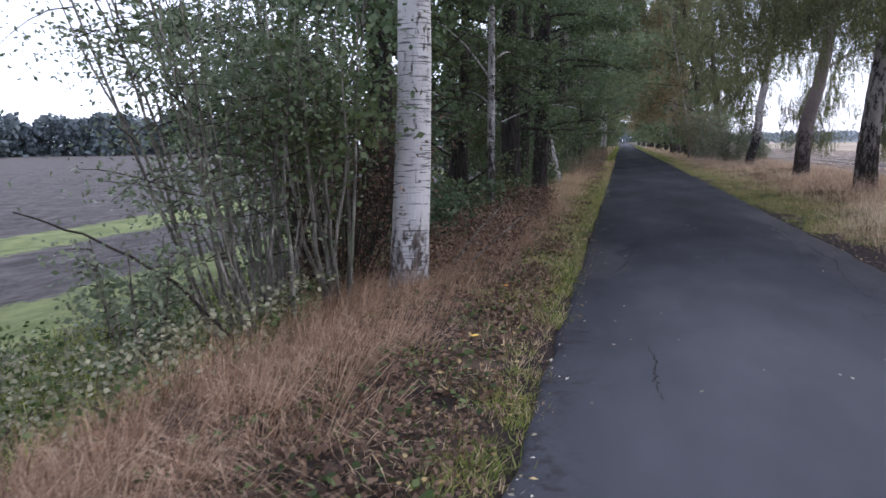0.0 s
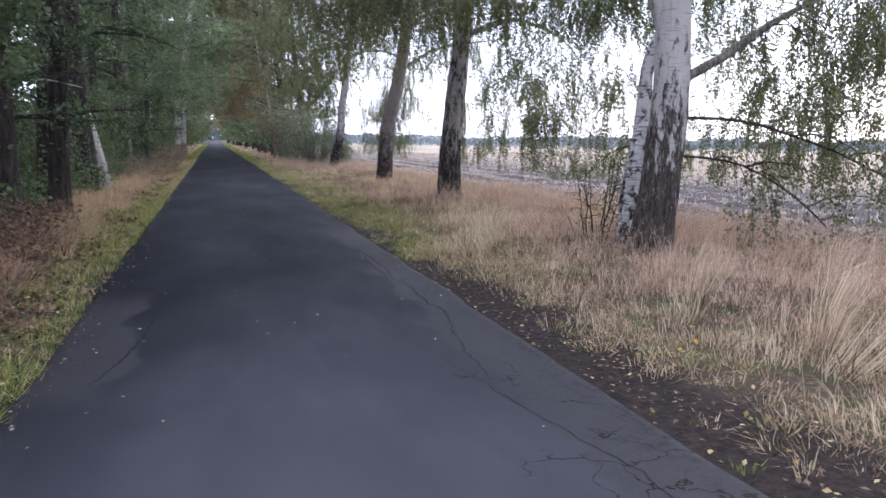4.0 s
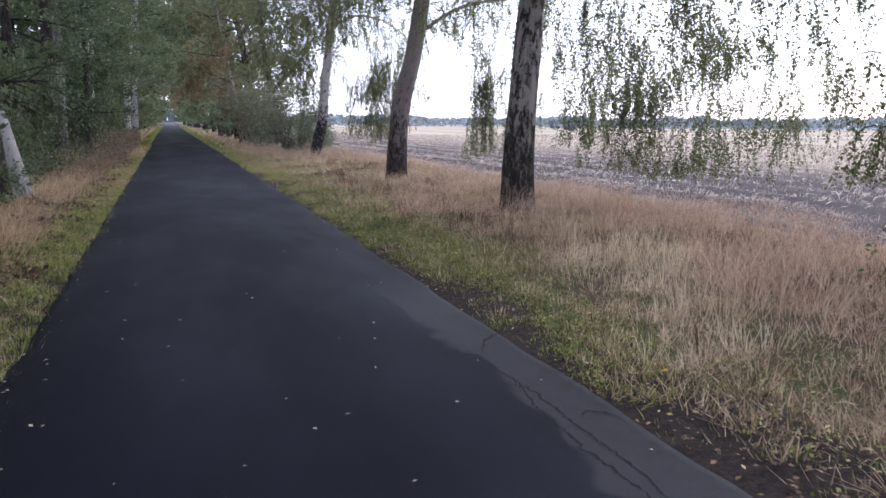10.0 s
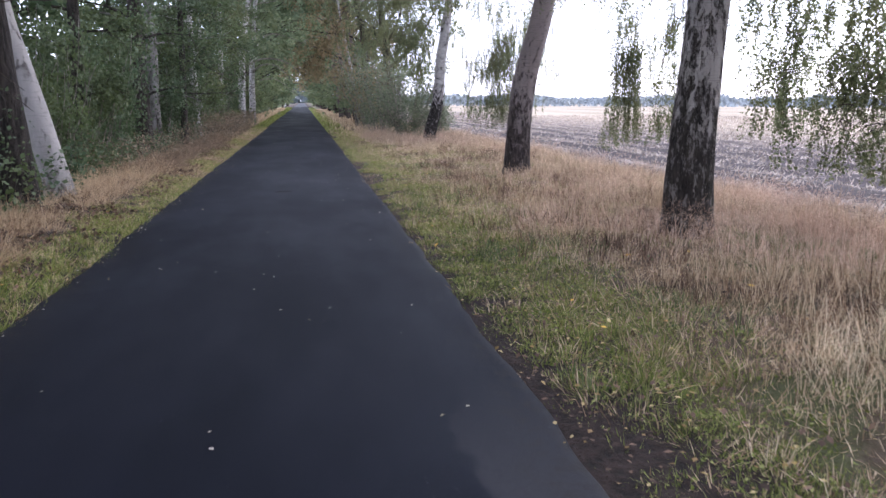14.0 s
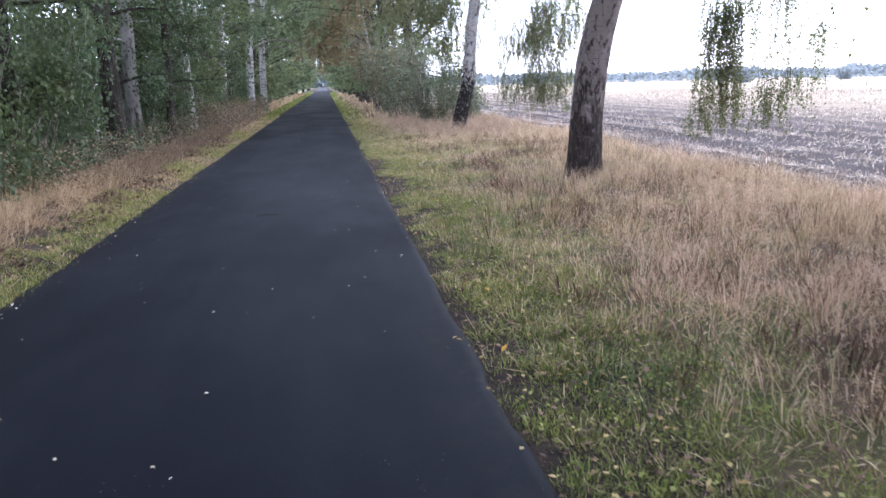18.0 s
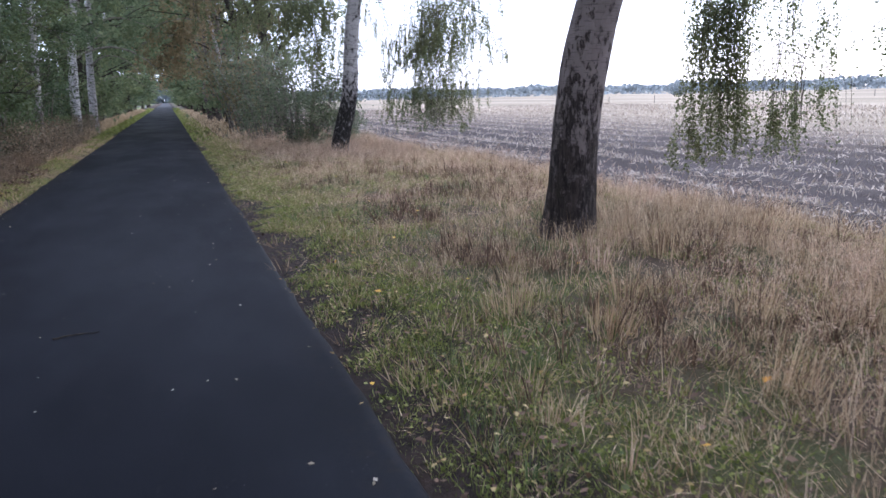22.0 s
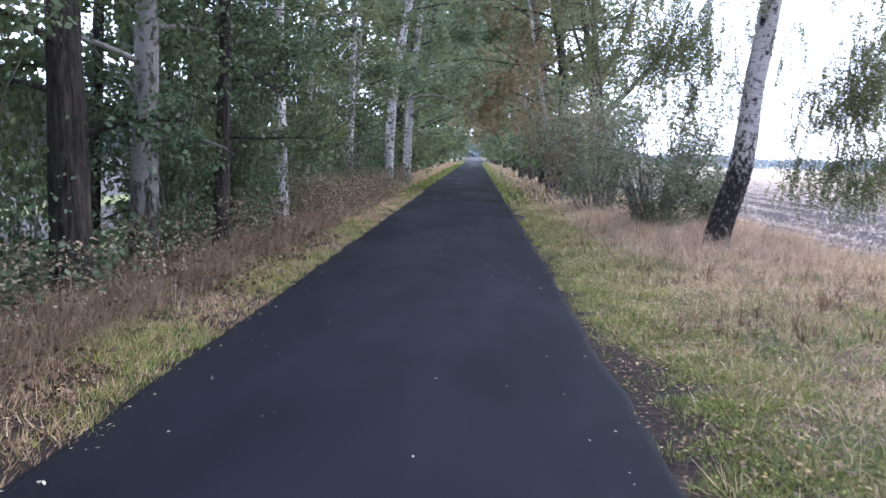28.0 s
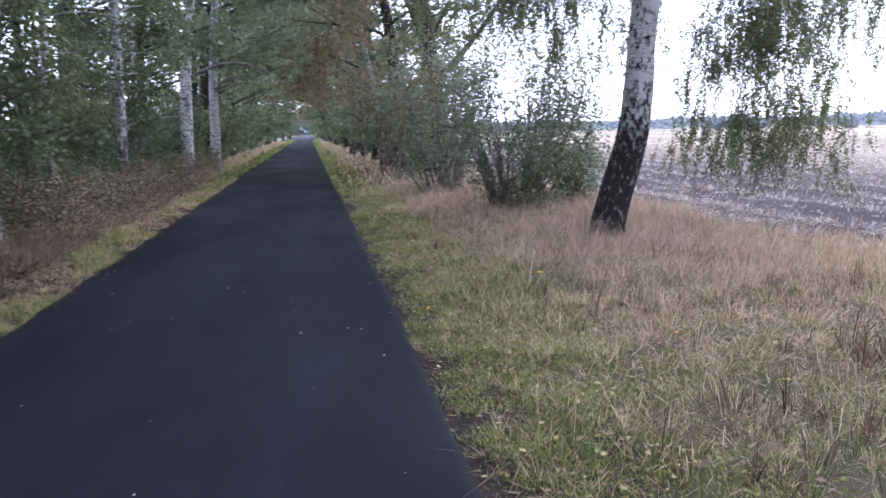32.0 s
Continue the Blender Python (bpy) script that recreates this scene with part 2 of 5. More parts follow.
soil_r = m.mix(m.math("MULTIPLY", rows, 0.42), soil_r, m.mix(crumb, (0.016, 0.012, 0.011), (0.075, 0.057, 0.050)))
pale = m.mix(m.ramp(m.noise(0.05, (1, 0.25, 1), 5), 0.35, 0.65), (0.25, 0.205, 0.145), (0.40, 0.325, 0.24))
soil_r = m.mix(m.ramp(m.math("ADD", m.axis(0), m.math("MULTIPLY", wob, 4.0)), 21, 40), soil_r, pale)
meadow = m.mix(m.ramp(m.noise(1.4, (1, 0.5, 1), 7, 0.7), 0.3, 0.7), (0.12, 0.15, 0.05), (0.27, 0.29, 0.12))
plough = m.mix(m.ramp(m.noise(2.5, (1, 0.3, 1), 8, 0.8), 0.3, 0.7), (0.022, 0.019, 0.018), (0.15, 0.13, 0.12))
gl = m.math("ADD", m.axis(0), m.math("ADD", m.math("MULTIPLY", wob, 0.6), m.math("MULTIPLY", m.math("SUBTRACT", m.noise(4.0, detail=5), 0.5), 1.2)))
strip = m.math("MAXIMUM", m.math("MULTIPLY", m.ramp(gl, -6.3, -6.6), m.ramp(gl, -8.5, -8.2)), m.math("MULTIPLY", m.ramp(gl, -12.4, -12.8), m.ramp(gl, -15.2, -14.8)))
left_land = m.mix(m.ramp(gl, -6.0, -6.4), moss, m.mix(strip, plough, meadow))
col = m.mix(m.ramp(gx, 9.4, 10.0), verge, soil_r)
col = m.mix(m.ramp(gx, 4.0, 3.5), col, humus)
col = m.mix(m.ramp(gx, -0.7, -1.0), col, m.mix(m.ramp(m.noise(1.7), 0.4, 0.6), humus, thatch))
col = m.mix(m.ramp(m.axis(0), -4.0, -4.6), col, left_land)
m.colour(col)
EARTH = m.bump(m.math("ADD", crumb, m.noise(2.0, (1.5, 0.4, 1), 4)), 0.8, 0.06).mat

DRY = blade_material("dry_grass", (0.50, 0.34, 0.212), (0.38, 0.25, 0.155), (0.80, 0.63, 0.43), 0.7, bright=2.0)
STRAW = blade_material("bleached_grass", (0.63, 0.475, 0.29), (0.51, 0.37, 0.22), (0.88, 0.73, 0.53), 0.7, bright=0.9)
PINK = blade_material("seeding_grass", (0.68, 0.43, 0.295), (0.57, 0.35, 0.24), (0.84, 0.65, 0.51), 0.6, bright=1.8)
RUST = blade_material("rust_grass", (0.43, 0.26, 0.17), (0.29, 0.165, 0.107), (0.64, 0.46, 0.32), 1.4)
TALL = blade_material("tall_brown_grass", (0.46, 0.32, 0.225), (0.34, 0.235, 0.165), (0.66, 0.51, 0.38), 0.5, bright=2.0)
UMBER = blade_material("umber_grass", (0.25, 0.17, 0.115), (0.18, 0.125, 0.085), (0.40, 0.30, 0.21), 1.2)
TAN = blade_material("tan_grass", (0.58, 0.41, 0.25), (0.46, 0.30, 0.18), (0.72, 0.55, 0.36), 0.9)
WITHERED = blade_material("withered_bramble", (0.18, 0.13, 0.088), (0.11, 0.10, 0.06), (0.31, 0.235, 0.165), 0.8, 0.2)
WEED = blade_material("weed_leaf", (0.17, 0.19, 0.10), (0.23, 0.21, 0.125), (0.36, 0.34, 0.23), 1.2, 0.3)
GREEN = blade_material("green_grass", (0.155, 0.215, 0.04), (0.225, 0.26, 0.055), (0.39, 0.40, 0.15), 0.9, bright=2.0)
DEEP = blade_material("deep_green_grass", (0.08, 0.14, 0.045), (0.13, 0.18, 0.07), (0.24, 0.26, 0.13), 0.9)
RUST_LEAF = blade_material("withered_leaf", (0.13, 0.078, 0.052), (0.085, 0.055, 0.04), (0.22, 0.14, 0.095), 1.0, 0.2)
HERB = blade_material("herb_leaf", (0.05, 0.09, 0.025), (0.09, 0.13, 0.04), (0.14, 0.17, 0.07), 0.6)
BIRCH_LEAF = leaf_material("birch_leaf", (0.12, 0.155, 0.068), (0.175, 0.185, 0.078), (0.26, 0.26, 0.14), 0.6, 0.55, 1.4)
AUTUMN_LEAF = leaf_material("autumn_leaf", (0.26, 0.195, 0.115), (0.195, 0.19, 0.10), (0.36, 0.275, 0.155), 0.4, 0.7, 0.9)
OAK_LEAF = leaf_material("oak_leaf", (0.066, 0.11, 0.056), (0.11, 0.14, 0.05), (0.17, 0.205, 0.115), 0.45, 0.45, 1.2)
# avenue crowns: paler leaf colour stands in for haze along the lane
HAZE_CROWN = leaf_material("haze_crown_leaf", (0.145, 0.20, 0.12), (0.19, 0.225, 0.11), (0.28, 0.31, 0.185), 0.15, 0.8, 0.5)
SHRUB_LEAF = leaf_material("shrub_leaf", (0.14, 0.175, 0.10), (0.175, 0.21, 0.122), (0.30, 0.33, 0.22), 0.9, 0.4, 1.6)
FALLEN = blade_material("fallen_leaf", (0.26, 0.155, 0.07), (0.38, 0.26, 0.085), (0.52, 0.41, 0.20), 3.0, 0.1, bright=2.4)
PALE_LEAF = blade_material("pale_fallen_leaf", (0.42, 0.36, 0.27), (0.48, 0.40, 0.22), (0.60, 0.57, 0.48), 3.0, 0.1)
STALK = blade_material("stubble", (0.50, 0.405, 0.33), (0.58, 0.48, 0.39), (0.68, 0.58, 0.48), 0.2, 0.1)
# bluish-grey haze of the distance, mixed into the leaf colours of far woods
HAZE_LEAF = leaf_material("haze_leaf", (0.25, 0.29, 0.315), (0.27, 0.31, 0.325), (0.30, 0.34, 0.35), 0.02, 0.3, 0.03)
HAZE_WOOD = leaf_material("haze_wood_leaf", (0.10, 0.125, 0.135), (0.11, 0.14, 0.145), (0.13, 0.16, 0.16), 0.05, 0.2, 0.08)
BARK_WHITE = birch_bark("bark_white", (0.60, 0.575, 0.56), (0.15, 0.12, 0.105), 1.0, 0.385)
BARK_PALE = birch_bark("bark_pale", (0.50, 0.47, 0.455), (0.075, 0.06, 0.052), 2.2, 0.45)
BARK_FOOT = birch_bark("bark_black_foot", (0.43, 0.40, 0.38), (0.022, 0.019, 0.017), 2.6, 0.43, 1.0, 0.25, (1.5, 1.5, 0.9))
BARK_OLD = birch_bark("bark_old", (0.50, 0.46, 0.435), (0.085, 0.068, 0.058), 3.0, 0.40, 1.0, 0.23, (1.5, 1.5, 0.5), 0.45)
BARK_KNOT = birch_bark("bark_knotted", (0.56, 0.53, 0.51), (0.05, 0.042, 0.036), 2.0, 0.43, 0.8, 0.06, (1.2, 1.2, 1.0))
BARK_SMOOTH = birch_bark("bark_smooth", (0.40, 0.37, 0.35), (0.17, 0.15, 0.14), 1.0, 0.40, 1.0, 0.1, (1.6, 1.6, 0.5), 0.3)
BARK_MID = birch_bark("bark_mid", (0.27, 0.25, 0.235), (0.06, 0.05, 0.043), 1.6, 0.43, 1.0, 0.12, (1.7, 1.7, 0.6), 0.3)
BARK_DARK = birch_bark("bark_dark", (0.37, 0.33, 0.30), (0.045, 0.036, 0.031), 2.4, 0.47, 1.0, 0.12, (1.5, 1.5, 0.55), 0.3)
BARK_BROWN = birch_bark("bark_brown", (0.25, 0.205, 0.19), (0.052, 0.04, 0.036), 2.6, 0.40, 1.2, 0.19, (1.9, 1.9, 0.85), 0.45)
BARK_OAK = oak_bark("bark_oak", (0.016, 0.013, 0.011), (0.066, 0.054, 0.046))
BARK_GREY = oak_bark("bark_grey", (0.10, 0.088, 0.074), (0.31, 0.28, 0.24))
TWIG = oak_bark("twig_bark", (0.03, 0.024, 0.02), (0.09, 0.07, 0.055))


# ---- shape tools ----
def value_noise(x, y, scale, seed=0):
    """Smooth random field from 0 to 1."""
    x, y = np.asarray(x) / scale, np.asarray(y) / scale
    table = np.random.default_rng(seed).random((64, 64))
    i, j = np.floor(x).astype(int), np.floor(y).astype(int)
    u, v = x - i, y - j
    u, v = u * u * (3 - 2 * u), v * v * (3 - 2 * v)
    a, b, c, d = table[i % 64, j % 64], table[(i + 1) % 64, j % 64], table[i % 64, (j + 1) % 64], table[(i + 1) % 64, (j + 1) % 64]
    return (a * (1 - u) + b * u) * (1 - v) + (c * (1 - u) + d * u) * v


LAND_X = (-400, -30, -9, -5.5, -3.6, -2.6, -1.7, -0.7, -0.40, 2.86, 3.1, 3.7, 4.6, 6, 7.6, 9.2, 10.6, 40, 900)
LAND_Z = (-0.8, -0.75, -0.75, -0.65, -0.42, -0.02, 0.12, 0.01, -0.05, -0.05, -0.015, 0.03, 0.08, 0.12, 0.08, -0.05, -0.32, -0.45, -0.45)


def land(x, y):
    """Height of the ground."""
    x, y = np.asarray(x, float), np.asarray(y, float)
    off = np.minimum(np.clip(np.abs(x - 1.23) - 1.75, 0, 1), 1)
    ridge = 0.055 * np.sin(x * 2.75 + 2.0 * value_noise(x, y, 3.0, 72)) * np.clip((x - 10.6) / 1.0, 0, 1) * np.clip((34 - x) / 6.0, 0, 1)
    return np.interp(x, LAND_X, LAND_Z) + ridge + off * ((value_noise(x, y, 1.3, 5) - 0.5) * 0.09 + (value_noise(x, y, 0.45, 6) - 0.5) * 0.04)


def mesh_of(name, verts, faces, *materials, smooth=False, slots=None):
    """A mesh from an array of places and an array of three- or four-cornered faces."""
    verts, faces = np.asarray(verts, np.float32), np.asarray(faces, np.int32)
    k = faces.shape[1]
    me = bpy.data.meshes.new(name)
    me.vertices.add(len(verts))
    me.vertices.foreach_set("co", verts.ravel())
    me.loops.add(faces.size)
    me.loops.foreach_set("vertex_index", faces.ravel())
    me.polygons.add(len(faces))
    me.polygons.foreach_set("loop_start", np.arange(0, faces.size, k, dtype=np.int32))
    me.polygons.foreach_set("loop_total", np.full(len(faces), k, np.int32))
    if slots is not None:
        me.polygons.foreach_set("material_index", np.asarray(slots, np.int32))
    for mat in materials:
        me.materials.append(mat)
    me.update(calc_edges=True)
    if smooth:
        me.polygons.foreach_set("use_smooth", np.ones(len(faces), bool))
    me.validate()
    return me


class Pile:
    """Gathers faces with four corners into one mesh."""
    def __init__(self):
        self.v, self.f, self.n = [], [], 0

    def add(self, v, f):
        self.v.append(np.asarray(v, np.float32))
        self.f.append(np.asarray(f, np.int64) + self.n)
        self.n += len(v)

    def object(self, name, material, parent=None, smooth=False, label=""):
        ob = new(name, mesh_of(name, np.concatenate(self.v), np.concatenate(self.f), material, smooth=smooth))
        if parent:
            ob.parent = parent
        return tagged(ob, label)


def tube(points, radii, sides=6, knobs=0.0, seed=0, flare=0.0):
    """A closed round bar along a line of points."""
    p, r = np.asarray(points, float), np.asarray(radii, float)
    n = len(p)
    t = np.gradient(p, axis=0)
    t /= np.linalg.norm(t, axis=1)[:, None] + 1e-9
    up = np.where(np.abs(t[:, 2:3]) > 0.9, np.array([[1.0, 0, 0]]), np.array([[0, 0, 1.0]]))
    a = np.cross(t, up)
    a /= np.linalg.norm(a, axis=1)[:, None]
    b = np.cross(t, a)
    ang = np.linspace(0, 2 * np.pi, sides, endpoint=False)
    rr = np.repeat(r[:, None], sides, 1)
    if knobs:
        g = ang[None, :] / (2 * np.pi) * 9
        h = p[:, 2:3] + 0 * g
        rr = rr * (1 + knobs * (value_noise(np.cos(ang)[None, :] * 1.6 + 7 + 0 * h, h * 1.3 + np.sin(ang)[None, :] * 1.6, 1, seed) - 0.5) * 2
                   + knobs * 0.5 * (value_noise(g, h * 5, 1, seed + 1) - 0.5))
    if flare:
        h = np.clip(p[:, 2:3] - p[0, 2], 0, None)
        rr = rr * (1 + flare * np.exp(-h / 0.28) * (1 + 0.45 * np.sin(ang * 5 + seed)[None, :]))
    v = p[:, None, :] + rr[..., None] * (np.cos(ang)[None, :, None] * a[:, None, :] + np.sin(ang)[None, :, None] * b[:, None, :])
    i, j = np.arange(n - 1)[:, None] * sides, np.arange(sides)[None, :]
    k = (j + 1) % sides
    f = np.stack([i + j, i + k, i + sides + k, i + sides + j], -1).reshape(-1, 4)
    return v.reshape(-1, 3), f


def ribbons(steps, r0, r1):
    """Many very thin twigs at once, each a narrow strip. steps: twigs x joints x 3."""
    n, k = steps.shape[:2]
    a = np.arange(n) * 2.4
    side = np.stack([np.cos(a), np.sin(a), 0 * a], -1)[:, None, :] * np.linspace(r0, r1, k)[None, :, None]
    v = np.stack([steps - side, steps + side], 2).reshape(-1, 3)
    b = (np.arange(n)[:, None] * k + np.arange(k - 1)[None, :]).ravel() * 2
    return v, np.stack([b, b + 1, b + 3, b + 2], -1)


def leaves(at, size, rng, hang=0.3, broad=0.36, flat=0.0):
    """Small pointed leaves, each a folded face."""
    n = len(at)
    d = rng.normal(size=(n, 3))
    d /= np.linalg.norm(d, axis=1)[:, None]
    d[:, 2] = d[:, 2] * (1 - flat) - hang * 1.5
    d /= np.linalg.norm(d, axis=1)[:, None]
    s = np.cross(d, rng.normal(size=(n, 3)) * (1 - flat) + np.array([0, 0, flat * 2]))
    s /= np.linalg.norm(s, axis=1)[:, None] + 1e-9
    up = np.cross(s, d)
    size = (size * rng.uniform(0.65, 1.3, n))[:, None]
    v = np.stack([at, at + d * size * 0.5 + s * size * broad + up * size * 0.08, at + d * size, at + d * size * 0.5 - s * size * broad + up * size * 0.08], 1)
    return v.reshape(-1, 3), np.arange(4 * n).reshape(-1, 4)


def bent_line(p, az, el, length, droop, rng, n=8, wobble=0.12):
    """A limb's line: starts at azimuth and elevation, sinks by droop."""
    pts, p = [np.array(p, float)], np.array(p, float)
    for i in range(n):
        d = np.array([math.cos(az) * math.cos(el), math.sin(az) * math.cos(el), math.sin(el)])
        p = p + d * length / n
        pts.append(p)
        el -= droop / n
        az += rng.normal() * wobble
        el += rng.normal() * wobble * 0.6
    return np.array(pts)


def along(line, f):
    i = np.clip(f, 0, 1) * (len(line) - 1)
    k = np.minimum(i.astype(int), len(line) - 2)
    return line[k] + (i - k)[:, None] * (line[k + 1] - line[k])


def strands(tops, lengths, rng, leaf, per_metre, sway=0.12):
    """Hanging twigs with leaves: lines, and where leaves sit."""
    n, k = len(tops), 4
    drift = rng.normal(size=(n, 1, 3)) * sway * np.array([1, 1, 0])
    f = np.linspace(0, 1, k)[None, :, None]
    wig = np.cumsum(rng.normal(size=(n, k, 3)) * 0.03 * np.array([1, 1, 0]), 1)
    lines = tops[:, None, :] + drift * f ** 0.5 + wig + f * lengths[:, None, None] * np.array([0, 0, -1.0])
    spots = []
    for i in range(n):
        c = max(3, int(lengths[i] * per_metre))
        spots.append(along(lines[i], rng.random(c) ** 0.85) + rng.normal(size=(c, 3)) * leaf * 0.5)
    return lines, np.concatenate(spots)


def lumps(p, scale, seed, floor=0.06, level=0.45, soft=0.10):
    """How likely a leaf is at each place: foliage gathers in masses with gaps between them."""
    q = p + 500.0
    k = (value_noise(q[:, 0], q[:, 1], scale, seed) + value_noise(q[:, 1], q[:, 2] * 1.3, scale, seed + 1) + value_noise(q[:, 0], q[:, 2] * 1.3, scale, seed + 2)) / 3
    return np.clip((k - level) / soft, floor, 1)


def trunk_line(base, bends, height, n=40):
    """Points of a leaning trunk. bends: (height, dx, dy)."""
    z = np.linspace(-0.25, height, n)
    bz, bx, by = [0.0], [0.0], [0.0]
    for h, dx, dy in bends:
        bz.append(h), bx.append(dx), by.append(dy)
    x, y = np.interp(z, bz, bx), np.interp(z, bz, by)
    for _ in range(3):
        x[1:-1] = (x[:-2] + 2 * x[1:-1] + x[2:]) / 4
        y[1:-1] = (y[:-2] + 2 * y[1:-1] + y[2:]) / 4
    return np.stack([base[0] + x, base[1] + y, base[2] + z], -1)


def weeping_birch(name, label, x, y, height, r, bends, bark, leaf_mat, seed, limbs=9, first=3.0, reach=3.2, leaf=0.048, curtains=(), extra_limbs=(), hang=(0.8, 2.0), far=False, category="tree", group="", density=40, second=None, knobs=0.09):
    """A birch with hanging twigs. curtains: (dx, dy, low, high, spread, twigs) from its foot; extra_limbs: (height, azimuth, elevation, length, droop, radius)."""
    rng = np.random.default_rng(seed)
    z = float(land(x, y))
    root = tagged(new(name), label, category, group)
    root.location = (x, y, z)
    line = trunk_line((0, 0, 0), bends, height)
    near = trunk_line((0, 0, 0), bends, height, 32 if far else 90)
    pile = Pile()
    pile.add(*tube(near, r * (1 - 0.85 * np.clip(near[:, 2] / height, 0, 1) ** 0.9), 9 if far else 20, knobs, seed, 0.35))
    pile.object("trunk", bark, root, True)
    if second:
        dx, dy, h2, r2, b2 = second
        l2 = trunk_line((dx, dy, 0), b2, h2, 60)
        p2 = Pile()
        p2.add(*tube(l2, r2 * (1 - 0.8 * np.clip(l2[:, 2] / h2, 0, 1)), 16, knobs, seed + 3, 0.3))
        p2.object("second_trunk", BARK_KNOT, root, True, "slender white second stem")
    twigs, crown = Pile(), Pile()
    specs = [(h, math.radians(a), math.radians(e), ln, math.radians(d), lr) for h, a, e, ln, d, lr in extra_limbs]
    for i in range(limbs):
        h = first + (height * 0.93 - first) * (i / max(1, limbs - 1)) ** 1.1
        specs.append((h, i * 2.4 + rng.uniform(-0.4, 0.4), rng.uniform(0.5, 0.9), reach * (1.15 - 0.6 * h / height) * rng.uniform(0.8, 1.2), rng.uniform(1.0, 1.9), r * 0.3))
    tops, lens = [], []
    for h, az, el, ln, dr, lr in specs:
        p0 = np.array([np.interp(h, line[:, 2], line[:, 0]), np.interp(h, line[:, 2], line[:, 1]), h])
        path = bent_line(p0, az, el, ln, dr, rng, 10)
        lp = Pile()
        lp.add(*tube(path, np.linspace(lr, 0.012, len(path)), 4 if far else 7, 0.05, seed))
        lp.object("limb", bark if lr > 0.085 else BARK_GREY if lr > 0.05 else TWIG, root, True)
        for f in rng.uniform(0.25, 1.0, 7):
            q = along(path, np.array([f]))[0]
            sub = bent_line(q, az + rng.uniform(-1.2, 1.2), rng.uniform(-0.2, 0.6), rng.uniform(0.6, 1.5), 1.6, rng, 5)
            if not far or f > 0.7:
                twigs.add(*tube(sub, np.linspace(0.014, 0.004, len(sub)), 3))
            c = 5
            tops.append(along(sub, rng.uniform(0.1, 1.0, c)))
            lens.append(rng.uniform(*hang, c))
    own = len(tops)
    for dx, dy, low, high, spread, count in curtains:
        count = int(count * 1.6) if low > 2.8 else count
        column = spread < 0.3
        for _ in range(max(2, count // (7 if column else 5))):
            q = np.array([dx + rng.normal() * spread, dy + rng.normal() * spread, rng.uniform(low - z + 0.5, high)])
            if column:
                q = np.array([dx + rng.normal() * spread * 0.6, dy + rng.normal() * spread * 0.6, high - rng.exponential(0.3) * (high - low + z)])
            arch = bent_line(q, rng.uniform(0, 6.28), rng.uniform(0.1, 0.7), rng.uniform(0.5, 1.5) * (spread * (1.5 if column else 1.1) + 0.1), 2.2, rng, 6)
            twigs.add(*tube(arch, np.linspace(0.009, 0.003, len(arch)), 3))
            t = along(arch, rng.uniform(0.05, 1.0, 7))
            tops.append(t)
            span = np.maximum(0.12, t[:, 2] + z - low)
            lens.append(span * rng.beta(2.6, 1.1, 7) if column else np.minimum(span, rng.uniform(0.3, 1.3, 7)))
    loose = sum(len(t) for t in tops[:own])
    tops, lens = np.concatenate(tops), np.concatenate(lens)
    lines, spots = strands(tops[:loose], lens[:loose], rng, leaf, density * (1.5 if far else 0.6))
    if far:
        spots = spots[(spots[:, 2] > 3.2) | (np.hypot(spots[:, 0], spots[:, 1]) < 1.5)]
        spots = spots[rng.random(len(spots)) < lumps(spots, 1.5, seed, 0.1, 0.43)]
    else:
        spots = spots[rng.random(len(spots)) < lumps(spots, 0.7, seed, 0.1, 0.42)]
        twigs.add(*ribbons(lines[::2], 0.004, 0.002))
    crown.add(*leaves(spots, leaf if far else leaf * 1.15, rng, 0.45))
    if loose < len(tops):
        lines, spots = strands(tops[loose:], lens[loose:], rng, leaf, density * 2.9, 0.2)
        lump = value_noise(spots[:, 0] + 0.6 * spots[:, 1] + 40, spots[:, 2] * 0.8 + 0.45 * spots[:, 1] + 40, 0.42, seed)
        spots = spots[rng.random(len(spots)) < 0.10 + 0.90 * np.clip((lump - 0.36) / 0.2, 0, 1)]
        twigs.add(*ribbons(lines, 0.004, 0.002))
        crown.add(*leaves(spots, leaf * 0.82, rng, 0.45))
    tagged(twigs.object("twig_spray", TWIG, root), kind="stuff")
    tagged(crown.object("crown", leaf_mat, root), kind="stuff")
    return root


